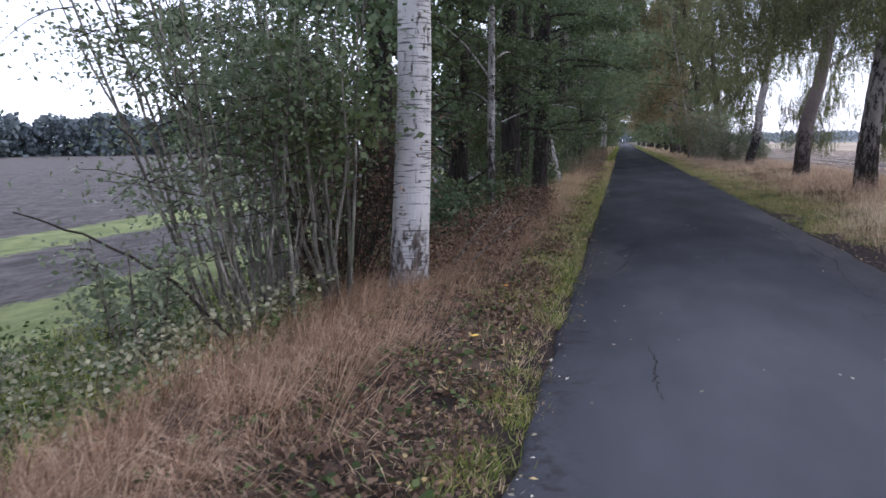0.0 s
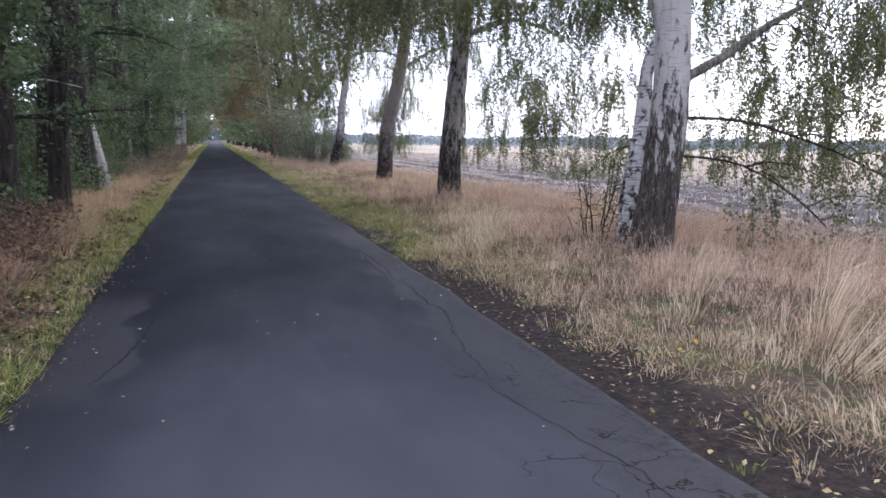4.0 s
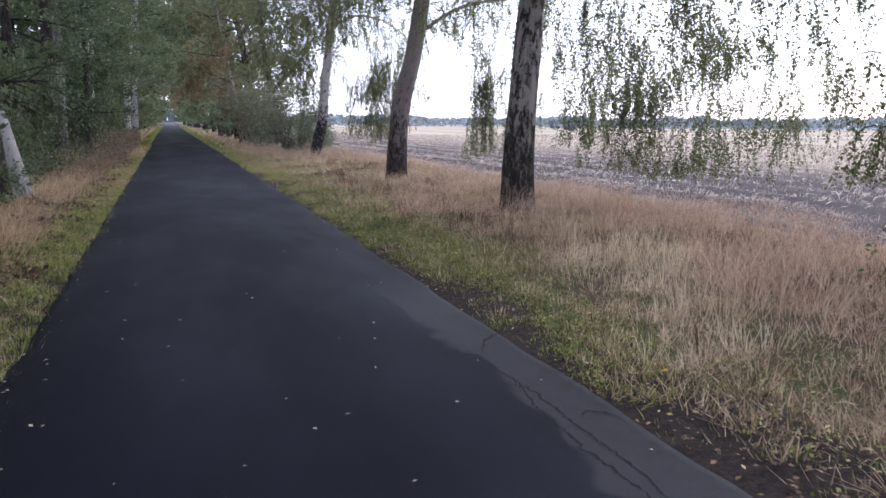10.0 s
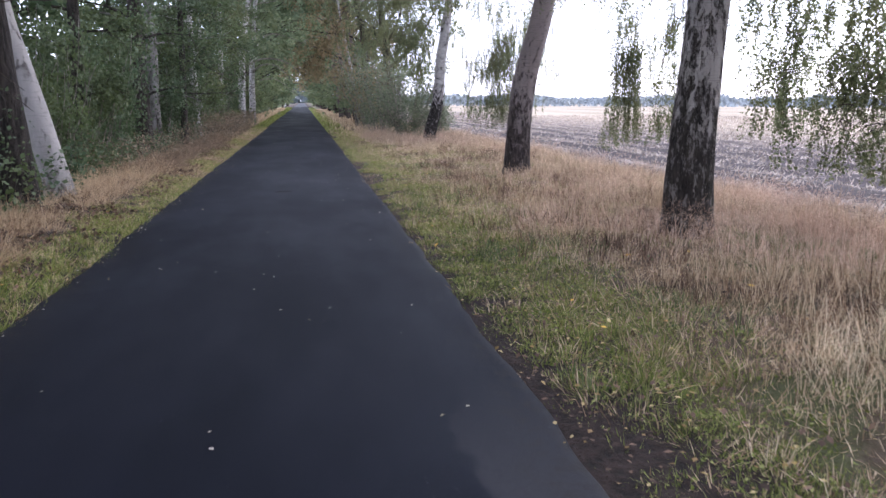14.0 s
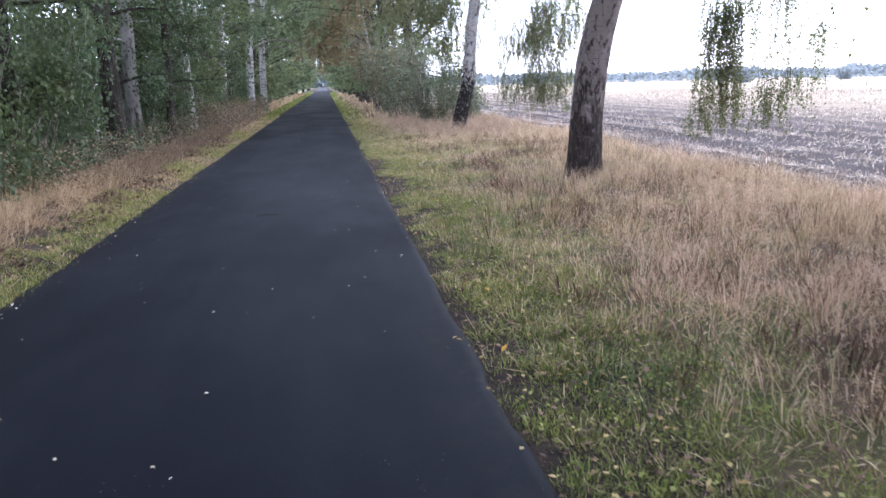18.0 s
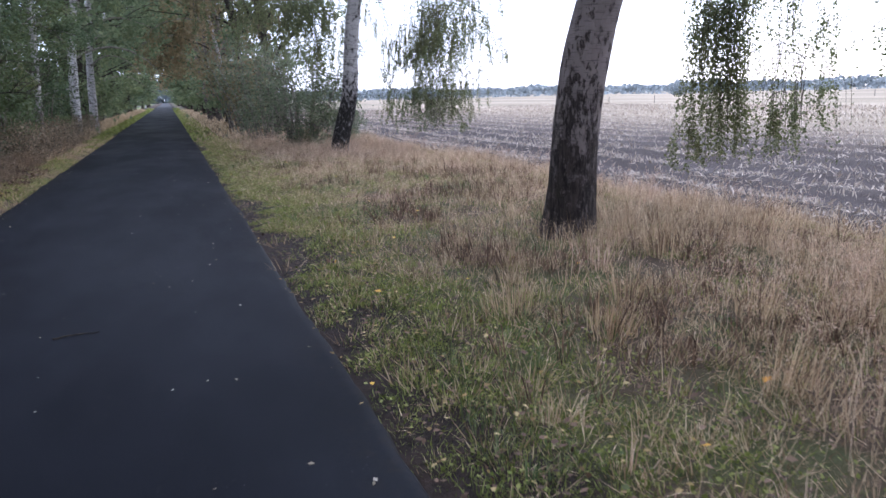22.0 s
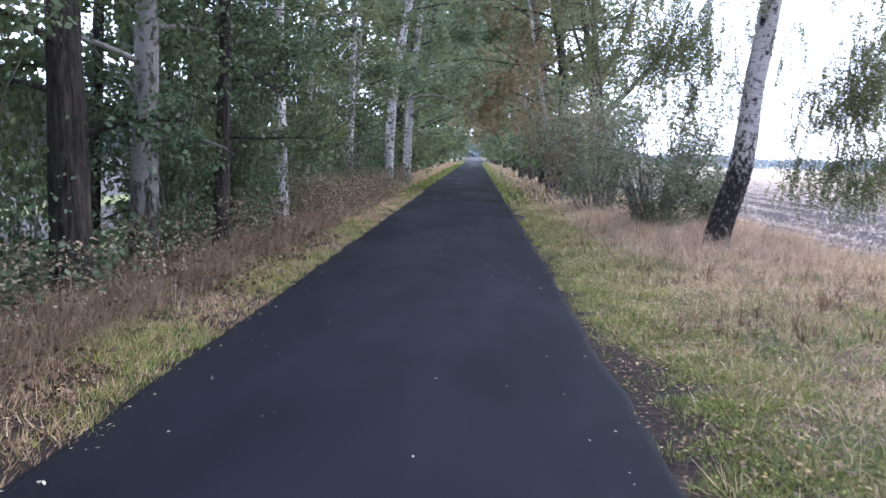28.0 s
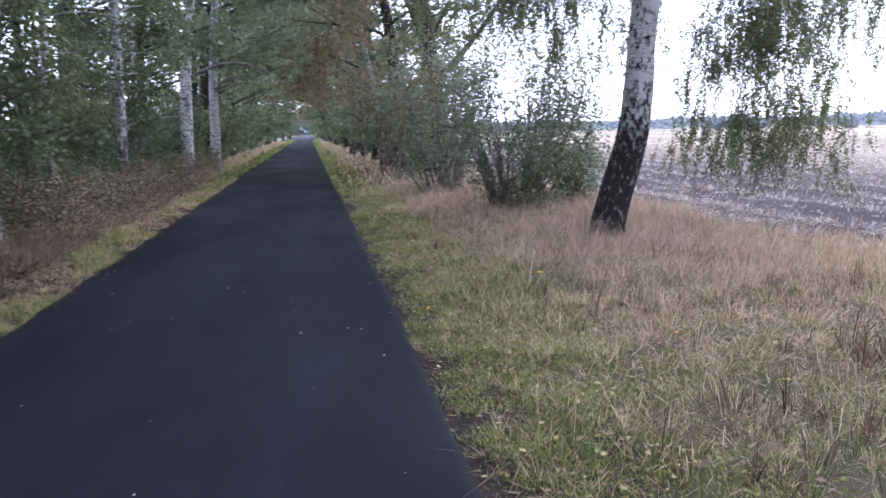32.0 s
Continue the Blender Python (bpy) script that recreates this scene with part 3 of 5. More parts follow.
def leafy_tree(name, label, x, y, height, r, bends, bark, leaf_mat, seed, limbs=16, first=1.0, far=False, shy=False, reach=2.4, leaf=0.10, per=70, clumps=9, spread=0.21, category="tree", group="", knobs=0.08, sag=0.5, forks=(), full=0.0, skirt=False):
    """A broad-leaved tree with foliage down its stem. forks: (height, azimuth, elevation, length, radius)."""
    rng = np.random.default_rng(seed)
    z = float(land(x, y))
    root = tagged(new(name), label, category, group)
    root.location = (x, y, z)
    line = trunk_line((0, 0, 0), bends, height, 50)
    rad = r * (1 - 0.85 * np.clip(line[:, 2] / height, 0, 1))
    pile = Pile()
    pile.add(*tube(line, rad, 14, knobs, seed, 0.35))
    pile.object("trunk", bark, root, True)
    twigs, crown = Pile(), Pile()
    spots = []
    for h, az, el, ln, fr in forks:
        p0 = np.array([np.interp(h, line[:, 2], line[:, 0]), np.interp(h, line[:, 2], line[:, 1]), h])
        path = bent_line(p0, radians(az), radians(el), ln, -0.4, rng, 10, 0.07)
        lp = Pile()
        lp.add(*tube(path, np.linspace(fr, 0.03, len(path)), 9, 0.08, seed))
        lp.object("fork", bark, root, True)
        for f in rng.uniform(0.35, 1.0, 16):
            q = along(path, np.array([f]))[0]
            sub = bent_line(q, rng.uniform(0, 6.28), rng.uniform(-0.3, 0.8), rng.uniform(0.6, 1.6), 1.0, rng, 5)
            twigs.add(*tube(sub, np.linspace(0.014, 0.003, len(sub)), 3))
            spots.append(along(sub, rng.uniform(0.2, 1.0, per)) + rng.normal(size=(per, 3)) * spread)
    for i in range(limbs):
        h = first + (height * 0.96 - first) * (i / max(1, limbs - 1))
        az = i * 2.4 + rng.uniform(-0.5, 0.5)
        ln = reach * (1.1 - 0.65 * h / height) * rng.uniform(0.7, 1.25)
        if skirt:
            ln *= min(1.0, 0.3 + 0.7 * h / 6.5)
        if shy:
            ln *= 1 - 0.75 * max(0.0, math.cos(az)) * max(0.0, 1 - h / 7)
        p0 = np.array([np.interp(h, line[:, 2], line[:, 0]), np.interp(h, line[:, 2], line[:, 1]), h])
        path = bent_line(p0, az, rng.uniform(0.1, 0.6), ln, sag, rng, 8)
        lp = Pile()
        lp.add(*tube(path, np.linspace(max(0.02, r * 0.22), 0.008, len(path)), 4 if far else 6, 0.05, seed))
        lp.object("limb", bark, root, True)
        for f in rng.uniform(0.3, 1.0, clumps):
            q = along(path, np.array([f]))[0]
            sub = bent_line(q, az + rng.uniform(-1.3, 1.3), rng.uniform(-0.5, 0.7), rng.uniform(0.4, 1.1), 0.6, rng, 4)
            if not far or f > 0.8:
                twigs.add(*tube(sub, np.linspace(0.01, 0.003, len(sub)), 3))
            spots.append(along(sub, rng.uniform(0.2, 1.0, per)) + rng.normal(size=(per, 3)) * spread * np.array([1, 1, 0.42]))
    at = np.concatenate(spots)
    if shy:
        at = at[(at[:, 0] < 1.0) | (at[:, 2] > 3.2)]
    at = at[rng.random(len(at)) < lumps(at, 1.3 if far else 0.85, seed, 0.06 + full, 0.44 - full * 0.2)]
    crown.add(*leaves(at, leaf, rng, 0.15, 0.36, 0.3))
    tagged(twigs.object("twig_spray", TWIG, root), kind="stuff")
    tagged(crown.object("crown", leaf_mat, root), kind="stuff")
    return root


def shrub(name, label, x, y, stems, height, spread, leaf_mat, seed, leaf=0.07, per=220, bare=0.35, stem_mat=None, radius=0.022, lean=(0, 0), category="shrub", fuzz=0.22, twiggy=True, broad=0.36, group=""):
    """Many stems from one foot, leafy above."""
    rng = np.random.default_rng(seed)
    root = tagged(new(name), label, category, group)
    root.location = (x, y, float(land(x, y)))
    crown, spots, twigs = Pile(), [], Pile()
    for i in range(stems):
        a = rng.uniform(0, 2 * math.pi)
        foot = np.array([math.cos(a), math.sin(a), 0]) * rng.uniform(0.05, 0.35) * spread * 0.6 + np.array([0, 0, -0.1])
        tip = np.array([math.cos(a) * spread * rng.uniform(0.3, 1.0) + lean[0], math.sin(a) * spread * rng.uniform(0.3, 1.0) + lean[1], height * rng.uniform(0.65, 1.05)])
        f = np.linspace(0, 1, 9)[:, None]
        path = foot + (tip - foot) * f + np.cumsum(rng.normal(size=(9, 3)) * 0.035 * height / 3, 0)
        sp = Pile()
        sp.add(*tube(path, np.linspace(radius * rng.uniform(0.7, 1.4), 0.006, 9), 7, 0.08, seed + i))
        sp.object("stem", stem_mat or BARK_GREY, root, True)
        for k in range(7):
            q = along(path, np.array([rng.uniform(bare, 1.0)]))[0]
            sub = bent_line(q, rng.uniform(0, 6.28), rng.uniform(-0.3, 0.8), rng.uniform(0.25, 0.7) * spread * 0.7, 0.4, rng, 4)
            if twiggy or k == 0:
                twigs.add(*tube(sub, np.linspace(0.007, 0.003, 5), 3))
            spots.append(along(sub, rng.uniform(0.1, 1, per // 7)) + rng.normal(size=(per // 7, 3)) * fuzz)
    at = np.concatenate(spots)
    at = at[rng.random(len(at)) < lumps(at, 0.2 * height, seed, 0.2, 0.42)]
    crown.add(*leaves(at, leaf, rng, 0.1, broad, 0.2))
    tagged(twigs.object("twig_spray", TWIG, root), kind="stuff")
    tagged(crown.object("foliage", leaf_mat, root), kind="stuff")
    return root


def blades(name, label, x, y, height, width, material, seed, lean=0.5, wind=(0, 0), category="grass"):
    """Grass: each blade bends over in three faces. x, y, height are arrays."""
    rng = np.random.default_rng(seed)
    n = len(x)
    base = np.stack([x, y, land(x, y) - 0.01], -1)
    a = rng.uniform(0, 2 * np.pi, n)
    reach = rng.uniform(0.05, 1, n) ** 0.8 * lean
    out = np.stack([np.cos(a), np.sin(a), 0 * a], -1) * reach[:, None] + np.array([wind[0], wind[1], 0])
    b = a + rng.normal(size=n) * 0.6
    side = np.stack([-np.sin(b), np.cos(b), 0 * a], -1) * (width * rng.uniform(0.4, 1.5, n))[:, None]
    h = height[:, None]
    up = np.array([0, 0, 1.0])
    span = np.linalg.norm(out, axis=1)[:, None]
    twist = rng.normal(size=(n, 3)) * np.array([0.12, 0.12, 0.03])
    mid = base + h * (up * (0.62 - 0.1 * span) + 0.3 * out + twist)
    tip = base + h * (up * np.clip(1 - 0.45 * span, 0.12, 1) + 0.95 * out + twist * 1.5)
    v = np.stack([base - side, base + side, mid + side * 0.75, mid - side * 0.75, tip], 1).reshape(-1, 3)
    k = np.arange(n)[:, None] * 5
    f = np.concatenate([k + np.array([[0, 1, 2]]), k + np.array([[0, 2, 3]]), k + np.array([[3, 2, 4]])])
    return tagged(new(name, mesh_of(name, v, f, material)), label, category, kind="stuff")


# ---- ground and road ----
def grid(name, xs, ys, height, material):
    X, Y = np.meshgrid(xs, ys)
    v = np.stack([X, Y, height(X, Y)], -1).reshape(-1, 3)
    nx = len(xs)
    i = (np.arange(len(ys) - 1)[:, None] * nx + np.arange(nx - 1)[None, :]).ravel()
    return new(name, mesh_of(name, v, np.stack([i, i + 1, i + nx + 1, i + nx], -1), material, smooth=True))


xs = np.concatenate([[-900, -400, -200, -100, -60, -40, -30, -22, -17, -14, -12, -10, -9], np.arange(-8, 10.01, 0.2), np.arange(10.2, 34.1, 0.3), [36, 40, 60, 85, 120, 200, 400, 900]])
ys = np.concatenate([[-900, -300, -120, -60, -40, -25, -15, -8], np.arange(-4, 56, 0.3), [58, 62, 68, 75, 85, 100, 120, 150, 200, 280, 400, 650, 1000]])
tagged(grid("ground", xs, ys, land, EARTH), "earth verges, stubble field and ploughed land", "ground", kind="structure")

ry = np.concatenate([[-60, -30, -15, -8, -4], np.arange(-2, 60, 0.12), np.arange(60, 140, 2.0), np.arange(140, 520, 20.0)])
rf = np.array([-0.02, 0.0, 0.004, 0.02, 0.15, 0.3, 0.5, 0.7, 0.85, 0.98, 0.996, 1.0, 1.02])
left_edge = -0.45 + (value_noise(ry, 0 * ry, 0.6, 11) - 0.5) * 0.05 + (value_noise(ry, 0 * ry, 0.23, 12) - 0.5) * 0.025
right_edge = 2.92 + (value_noise(ry, 0 * ry, 0.8, 13) - 0.5) * 0.05 + (value_noise(ry, 0 * ry, 0.25, 14) - 0.5) * 0.025
RX = left_edge[:, None] + (right_edge - left_edge)[:, None] * rf[None, :]
RZ = 0.0 + 0.02 * (1 - (2 * np.clip(rf, 0, 1) - 1) ** 2)[None, :] + 0 * RX
RZ[:, [0, -1]] = -0.12
RZ[:, [1, -2]] -= 0.012
v = np.stack([RX, np.repeat(ry[:, None], len(rf), 1), RZ], -1).reshape(-1, 3)
i = (np.arange(len(ry) - 1)[:, None] * len(rf) + np.arange(len(rf) - 1)[None, :]).ravel()
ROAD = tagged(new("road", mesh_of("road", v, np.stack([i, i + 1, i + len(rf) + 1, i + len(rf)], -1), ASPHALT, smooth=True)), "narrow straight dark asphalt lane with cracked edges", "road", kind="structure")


def crack(points, width, seed):
    """A ragged crack in the asphalt, as a part of the road."""
    r = np.random.default_rng(seed)
    p = np.array(points, float)
    f = np.linspace(0, len(p) - 1, 14 * (len(p) - 1) + 1)
    line = np.stack([np.interp(f, np.arange(len(p)), p[:, k]) for k in range(2)], -1)
    line += r.normal(size=line.shape) * 0.009 + np.cumsum(r.normal(size=line.shape), 0) * 0.004
    t = np.gradient(line, axis=0)
    side = np.stack([-t[:, 1], t[:, 0]], -1) / (np.linalg.norm(t, axis=1)[:, None] + 1e-9)
    w = (width * r.uniform(0.3, 1.2, len(line)) * np.sin(np.linspace(0.15, 3.0, len(line))))[:, None]
    height = 0.02 * (1 - (2 * np.clip((line[:, 0] + 0.45) / 3.37, 0, 1) - 1) ** 2) + 0.002
    v = np.concatenate([np.column_stack([line - side * w, height]), np.column_stack([line + side * w, height])])
    n = len(line)
    k = np.arange(n - 1)
    ob = new("crack", mesh_of("crack", v, np.stack([k, k + 1, k + n + 1, k + n], -1), CRACK))
    ob.parent = ROAD
    return ob


m = Nodes("crack_filling", 0.95)
CRACK = m.colour(m.mix(m.noise(60), (0.008, 0.007, 0.007), (0.022, 0.019, 0.017))).mat
crack([(0.26, 4.4), (0.23, 4.9), (0.27, 5.3), (0.24, 5.75)], 0.0075, 1)
crack([(-0.1, 8.7), (0.05, 9.3), (0.12, 9.9), (0.2, 10.8)], 0.011, 8)
crack([(2.62, 4.2), (2.45, 5.6), (2.52, 6.8), (2.28, 8.0), (2.1, 9.2)], 0.0068, 2)
crack([(2.28, 8.0), (2.36, 8.7), (2.42, 9.43), (2.47, 9.66)], 0.0061, 3)
crack([(2.42, 9.4), (2.47, 9.75), (2.52, 10.2), (2.53, 10.4), (2.46, 10.6), (2.47, 11.0), (2.51, 11.4), (2.53, 11.8), (2.5, 12.0)], 0.0125, 4)
crack([(2.46, 10.6), (2.38, 10.55), (2.33, 10.62)], 0.008, 9)
crack([(2.51, 11.7), (2.64, 11.9), (2.76, 11.92), (2.88, 12.0)], 0.0095, 5)
crack([(2.5, 11.85), (2.46, 12.3), (2.43, 12.6), (2.44, 13.05), (2.46, 13.45), (2.56, 13.95)], 0.0115, 6)
crack([(2.53, 11.95), (2.57, 12.4), (2.59, 12.75), (2.61, 13.15), (2.62, 13.5), (2.6, 13.85), (2.57, 14.3), (2.54, 14.5)], 0.011, 10)
crack([(2.61, 13.14), (2.71, 13.25), (2.8, 13.2), (2.84, 13.05)], 0.009, 11)
crack([(2.56, 14.4), (2.7, 14.7), (2.8, 14.83), (2.96, 14.93)], 0.011, 12)
crack([(2.45, 5.6), (2.7, 5.9), (2.9, 6.4)], 0.0054, 7)

# ---- trees on the field side ----
weeping_birch("birch_tree", "old birch with a thick grey trunk and a white second stem", 5.96, 12.42, 13, 0.265,
              [(1.0, 0.09, -0.04), (2.0, 0.15, -0.07), (3.0, 0.14, -0.05), (6, 0.2, 0), (13, 0.5, 0.1)], BARK_OLD, BIRCH_LEAF, 21, group="birches along the field edge", limbs=12, first=3.6, reach=3.6,
              extra_limbs=[(2.1, 5, 27, 4.6, -6, 0.07), (1.7, -12, 4, 3.4, 25, 0.022), (1.25, 15, 0, 2.8, 35, 0.018), (2.5, 150, 72, 4.0, -10, 0.13), (1.6, 60, -10, 2.2, 10, 0.02)],
              curtains=[(2.6, -1.6, 0.9, 1.9, 0.6, 60), (3.6, -0.4, 0.8, 2.2, 0.8, 110), (3.6, 1.6, 0.9, 2.8, 0.7, 90), (2.8, 3.4, 0.8, 3.2, 0.7, 80), (1.8, 3.0, 1.0, 2.2, 0.5, 40), (3.0, -3.0, 1.4, 3.2, 0.9, 80), (1.5, 5.5, 2.2, 4.2, 0.9, 80), (4.5, 3.0, 1.0, 3.0, 0.8, 70), (0.9, 3.2, 3.3, 5.2, 0.9, 150), (-0.9, 4.6, 3.5, 5.4, 0.9, 140), (-1.0, 1.0, 3.7, 5.6, 0.8, 90), (3.2, -1.4, 2.4, 4.4, 0.8, 130), (2.2, 1.6, 3.0, 4.8, 0.8, 110), (2.9, 0.4, 2.3, 4.6, 0.7, 170), (4.0, -0.8, 1.7, 4.2, 0.8, 200)],
              second=(0.02, 0.64, 5.0, 0.148, [(0.5, 0.06, 0.05), (1, 0.13, 0.09), (1.5, 0.24, 0.14), (2, 0.33, 0.26), (2.5, 0.42, 0.36), (3, 0.62, 0.32), (5, 0.9, 0.4)]))
weeping_birch("birch_tree", "birch with a straight dark cracked trunk", 5.95, 21.12, 15, 0.275,
              [(1, -0.02, 0), (2, 0.08, 0.1), (3, 0.24, 0.25), (5, 0.42, 0.3), (9, 0.6, 0.3), (15, 0.7, 0.3)], BARK_DARK, BIRCH_LEAF, 22, group="birches along the field edge", limbs=12, first=3.7, reach=4.2,
              curtains=[(1.5, 0.6, 1.2, 4.0, 0.4, 70), (2.4, 0.3, 0.8, 3.6, 0.5, 110), (3.3, 0.9, 0.6, 3.4, 0.55, 120), (4.3, 0.2, 0.6, 3.3, 0.55, 110), (5.2, -0.6, 0.9, 3.2, 0.4, 60), (3.4, 3.6, 0.9, 3.4, 0.6, 40), (2.0, -2.5, 2.3, 4.6, 0.9, 50), (3.8, -3.5, 1.9, 4.4, 0.8, 50), (0.8, 3.0, 2.9, 4.8, 0.8, 70), (-1.5, 1.0, 3.9, 6.5, 1.0, 110), (-0.4, -2.0, 4.1, 6.2, 1.0, 80), (5.5, -4.5, 1.4, 4.0, 0.7, 30), (-1.2, -3.2, 3.7, 5.8, 1.0, 150), (1.2, -5.0, 3.4, 5.2, 0.9, 110), (-2.2, 0.5, 4.2, 6.5, 1.0, 110), (-1.8, -1.0, 3.4, 5.8, 1.0, 150), (0.5, -1.5, 3.5, 5.8, 1.0, 130)])
weeping_birch("birch_tree", "leaning birch with a brown-grey trunk", 5.97, 28.5, 14, 0.268,
              [(1, 0.0, -0.12), (1.5, 0.04, -0.15), (2, 0.10, -0.22), (2.5, 0.18, -0.34), (3, 0.33, -0.4), (4, 0.49, -0.4), (6, 0.75, -0.4), (14, 1.2, -0.3)], BARK_BROWN, BIRCH_LEAF, 23, group="birches along the field edge", limbs=12, first=4.8, reach=4.0,
              extra_limbs=[(3.6, 10, 30, 4.4, 30, 0.06)],
              curtains=[(2.9, 1.4, 0.5, 3.8, 0.2, 70), (3.15, 1.6, 0.7, 3.8, 0.25, 50), (3.75, 1.0, 0.55, 3.9, 0.2, 70), (4.5, 1.4, 1.2, 4.0, 0.35, 22), (3.6, -0.6, 1.7, 4.0, 0.4, 16), (-1.6, 1.0, 4.2, 6.8, 1.0, 100), (-1.4, -1.4, 4.2, 7.5, 1.2, 120), (1.2, 2.0, 3.9, 7.0, 1.2, 90), (-1.8, 0.0, 3.4, 6.0, 1.0, 150), (0.8, -1.5, 3.6, 6.0, 0.9, 100)])
weeping_birch("birch_tree", "leaning birch with a black foot and pale stem", 6.27, 41.8, 14, 0.235,
              [(0.5, 0.09, -0.06), (1, 0.23, -0.12), (1.4, 0.32, -0.17), (2, 0.36, -0.2), (3, 0.43, -0.2), (5, 0.72, -0.2), (14, 1.6, 0)], BARK_FOOT, BIRCH_LEAF, 24, group="birches along the field edge", limbs=13, first=5.2, reach=4.0,
              curtains=[(0.0, 2.0, 2.3, 5.0, 0.5, 200), (-1.2, 2.8, 2.7, 5.6, 0.9, 130), (3.4, 0.8, 2.4, 6.0, 0.7, 230), (2.2, 0.9, 0.8, 4.2, 0.35, 130), (2.9, 0.4, 0.6, 4.2, 0.45, 210), (3.8, 1.6, 0.8, 4.4, 0.5, 150), (0.9, 1.2, 2.4, 5.0, 0.6, 40), (-1.6, 1.6, 3.2, 5.4, 0.8, 60), (-2.4, -0.5, 4.2, 8.5, 1.3, 150), (-1.2, -3.5, 4.4, 8.5, 1.3, 130), (1.0, -2.0, 4.2, 9.0, 1.4, 110)])
shrub("shrub", "small twiggy sapling beside the birch's foot", 5.72, 13.45, 11, 1.15, 0.45, BIRCH_LEAF, 41, 0.036, 70, 0.15, TWIG, 0.007, fuzz=0.06)
shrub("bush", "dense grey-green willow bush beside the birch", 6.0, 45.6, 40, 2.7, 2.0, SHRUB_LEAF, 31, 0.085, 430, 0.1, fuzz=0.15, broad=0.2)
shrub("bush", "low grey-green bush behind the birch", 7.4, 46.5, 14, 1.5, 0.9, SHRUB_LEAF, 36, 0.10, 300, 0.05, broad=0.2)
shrub("bush", "tall bare-stemmed grey-green willow bush", 5.4, 50.5, 30, 3.8, 2.1, SHRUB_LEAF, 32, 0.11, 260, 0.2, fuzz=0.24, radius=0.03, broad=0.2)
shrub("bush", "tall roadside bush with brownish leaves", 5.2, 56, 22, 4.4, 2.0, AUTUMN_LEAF, 33, 0.10, 420, 0.25)
leafy_tree("oak_tree", "dark forked tree behind the bushes", 6.6, 57.5, 13, 0.24, [(3, -0.1, 0), (6, -0.5, 0), (13, -0.9, 0)], BARK_OAK, BIRCH_LEAF, 37, limbs=16, first=5.2, reach=3.8, leaf=0.11, per=55, forks=[(3.2, 8, 42, 5.5, 0.13), (4.0, 150, 62, 4.5, 0.09), (4.6, -30, 50, 4.0, 0.07)])

# ---- trees on the shaded side ----
weeping_birch("birch_tree", "straight white birch on the brown bank", -1.97, 7.05, 14, 0.185,
              [(1, 0.05, 0), (2, 0.09, 0), (2.8, 0.1, 0), (14, 0.3, 0)], BARK_WHITE, OAK_LEAF, 25, limbs=10, first=4.5, reach=2.8, knobs=0.05)
LEFT = [(-2.2, 13.3, 0.08, BARK_PALE, 9, 0.0), (-2.3, 16.6, 0.22, BARK_OAK, 12, -0.05), (-1.9, 18.4, 0.19, BARK_OAK, 12, 0.1), (-2.7, 21.5, 0.18, BARK_OAK, 12, 0.1),
        (-2.35, 25.0, 0.27, BARK_OAK, 13, -0.21), (-2.1, 26.2, 0.22, BARK_SMOOTH, 13, -0.75), (-3.0, 30.5, 0.16, BARK_OAK, 11, 0.1), (-2.56, 35.5, 0.23, BARK_OAK, 12, -0.1),
        (-2.7, 37.6, 0.2, BARK_MID, 12, 0.05), (-2.0, 38.7, 0.12, BARK_OAK, 11, 0.05), (-2.1, 42.8, 0.16, BARK_KNOT, 9, -0.1), (-2.0, 50, 0.14, BARK_PALE, 10, 0.1)]
for i, (x, y, r, bark, h, lean_x) in enumerate(LEFT):
    pale = bark in (BARK_PALE, BARK_SMOOTH, BARK_KNOT, BARK_MID)
    leafy_tree("young_birch" if pale else "oak_tree", "pale-stemmed birch in the roadside belt" if pale else "dark-stemmed leafy oak in the roadside belt",
               x, y, h, r, [(3, lean_x, 0.1), (h, lean_x * 2, 0.4)], bark, OAK_LEAF, 50 + i, group="trees of the roadside belt", limbs=20, first=4.0 if lean_x < -0.2 else 1.7, reach=3.0, leaf=0.085, per=100, clumps=10, shy=True, full=0.12)
for i, (x, y) in enumerate([(-4.6, 10.5), (-5.0, 16), (-4.9, 22), (-5.0, 29), (-5.0, 36), (-4.6, 43), (-5.3, 49), (-4.4, 13.2), (-4.6, 32.8), (-4.4, 39.5)]):
    leafy_tree("oak_tree", "leafy oak behind the first row of the belt", x, y, 10, 0.13, [(10, 0.4 * math.sin(i * 3), 0.3)], BARK_OAK, OAK_LEAF, 80 + i, group="trees of the roadside belt", limbs=16, first=0.9, reach=3.0, leaf=0.15, per=56, clumps=9, shy=True, far=True, full=0.15)
for i, (x, y, h) in enumerate([(-3.2, 10.4, 11), (-3.0, 14.6, 11), (-3.3, 46.0, 11), (-3.1, 40.6, 10), (-3.6, 12.4, 10), (-4.0, 18.6, 11), (-3.9, 43.4, 11), (-3.9, 49.6, 11)]):
    leafy_tree("oak_tree", "dense dark oak with leaves down to the undergrowth", x, y, h, 0.12, [(h, 0.3 * math.sin(i * 2), 0.2)], BARK_OAK, OAK_LEAF, 120 + i, group="trees of the roadside belt", limbs=24, first=0.8, reach=2.7, leaf=0.085, per=120, clumps=10, shy=True, full=0.15)
for i, (x, y, h) in enumerate([(-2.5, 46.6, 10), (-2.4, 53.4, 10)]):
    leafy_tree("young_birch", "yellow-green young birch leafy to the ground", x, y, h, 0.09, [(h, 0.4, 0.2)], BARK_PALE, BIRCH_LEAF, 130 + i, group="trees of the roadside belt", limbs=24, first=0.7, reach=2.3, leaf=0.075, per=110, clumps=10, shy=True)
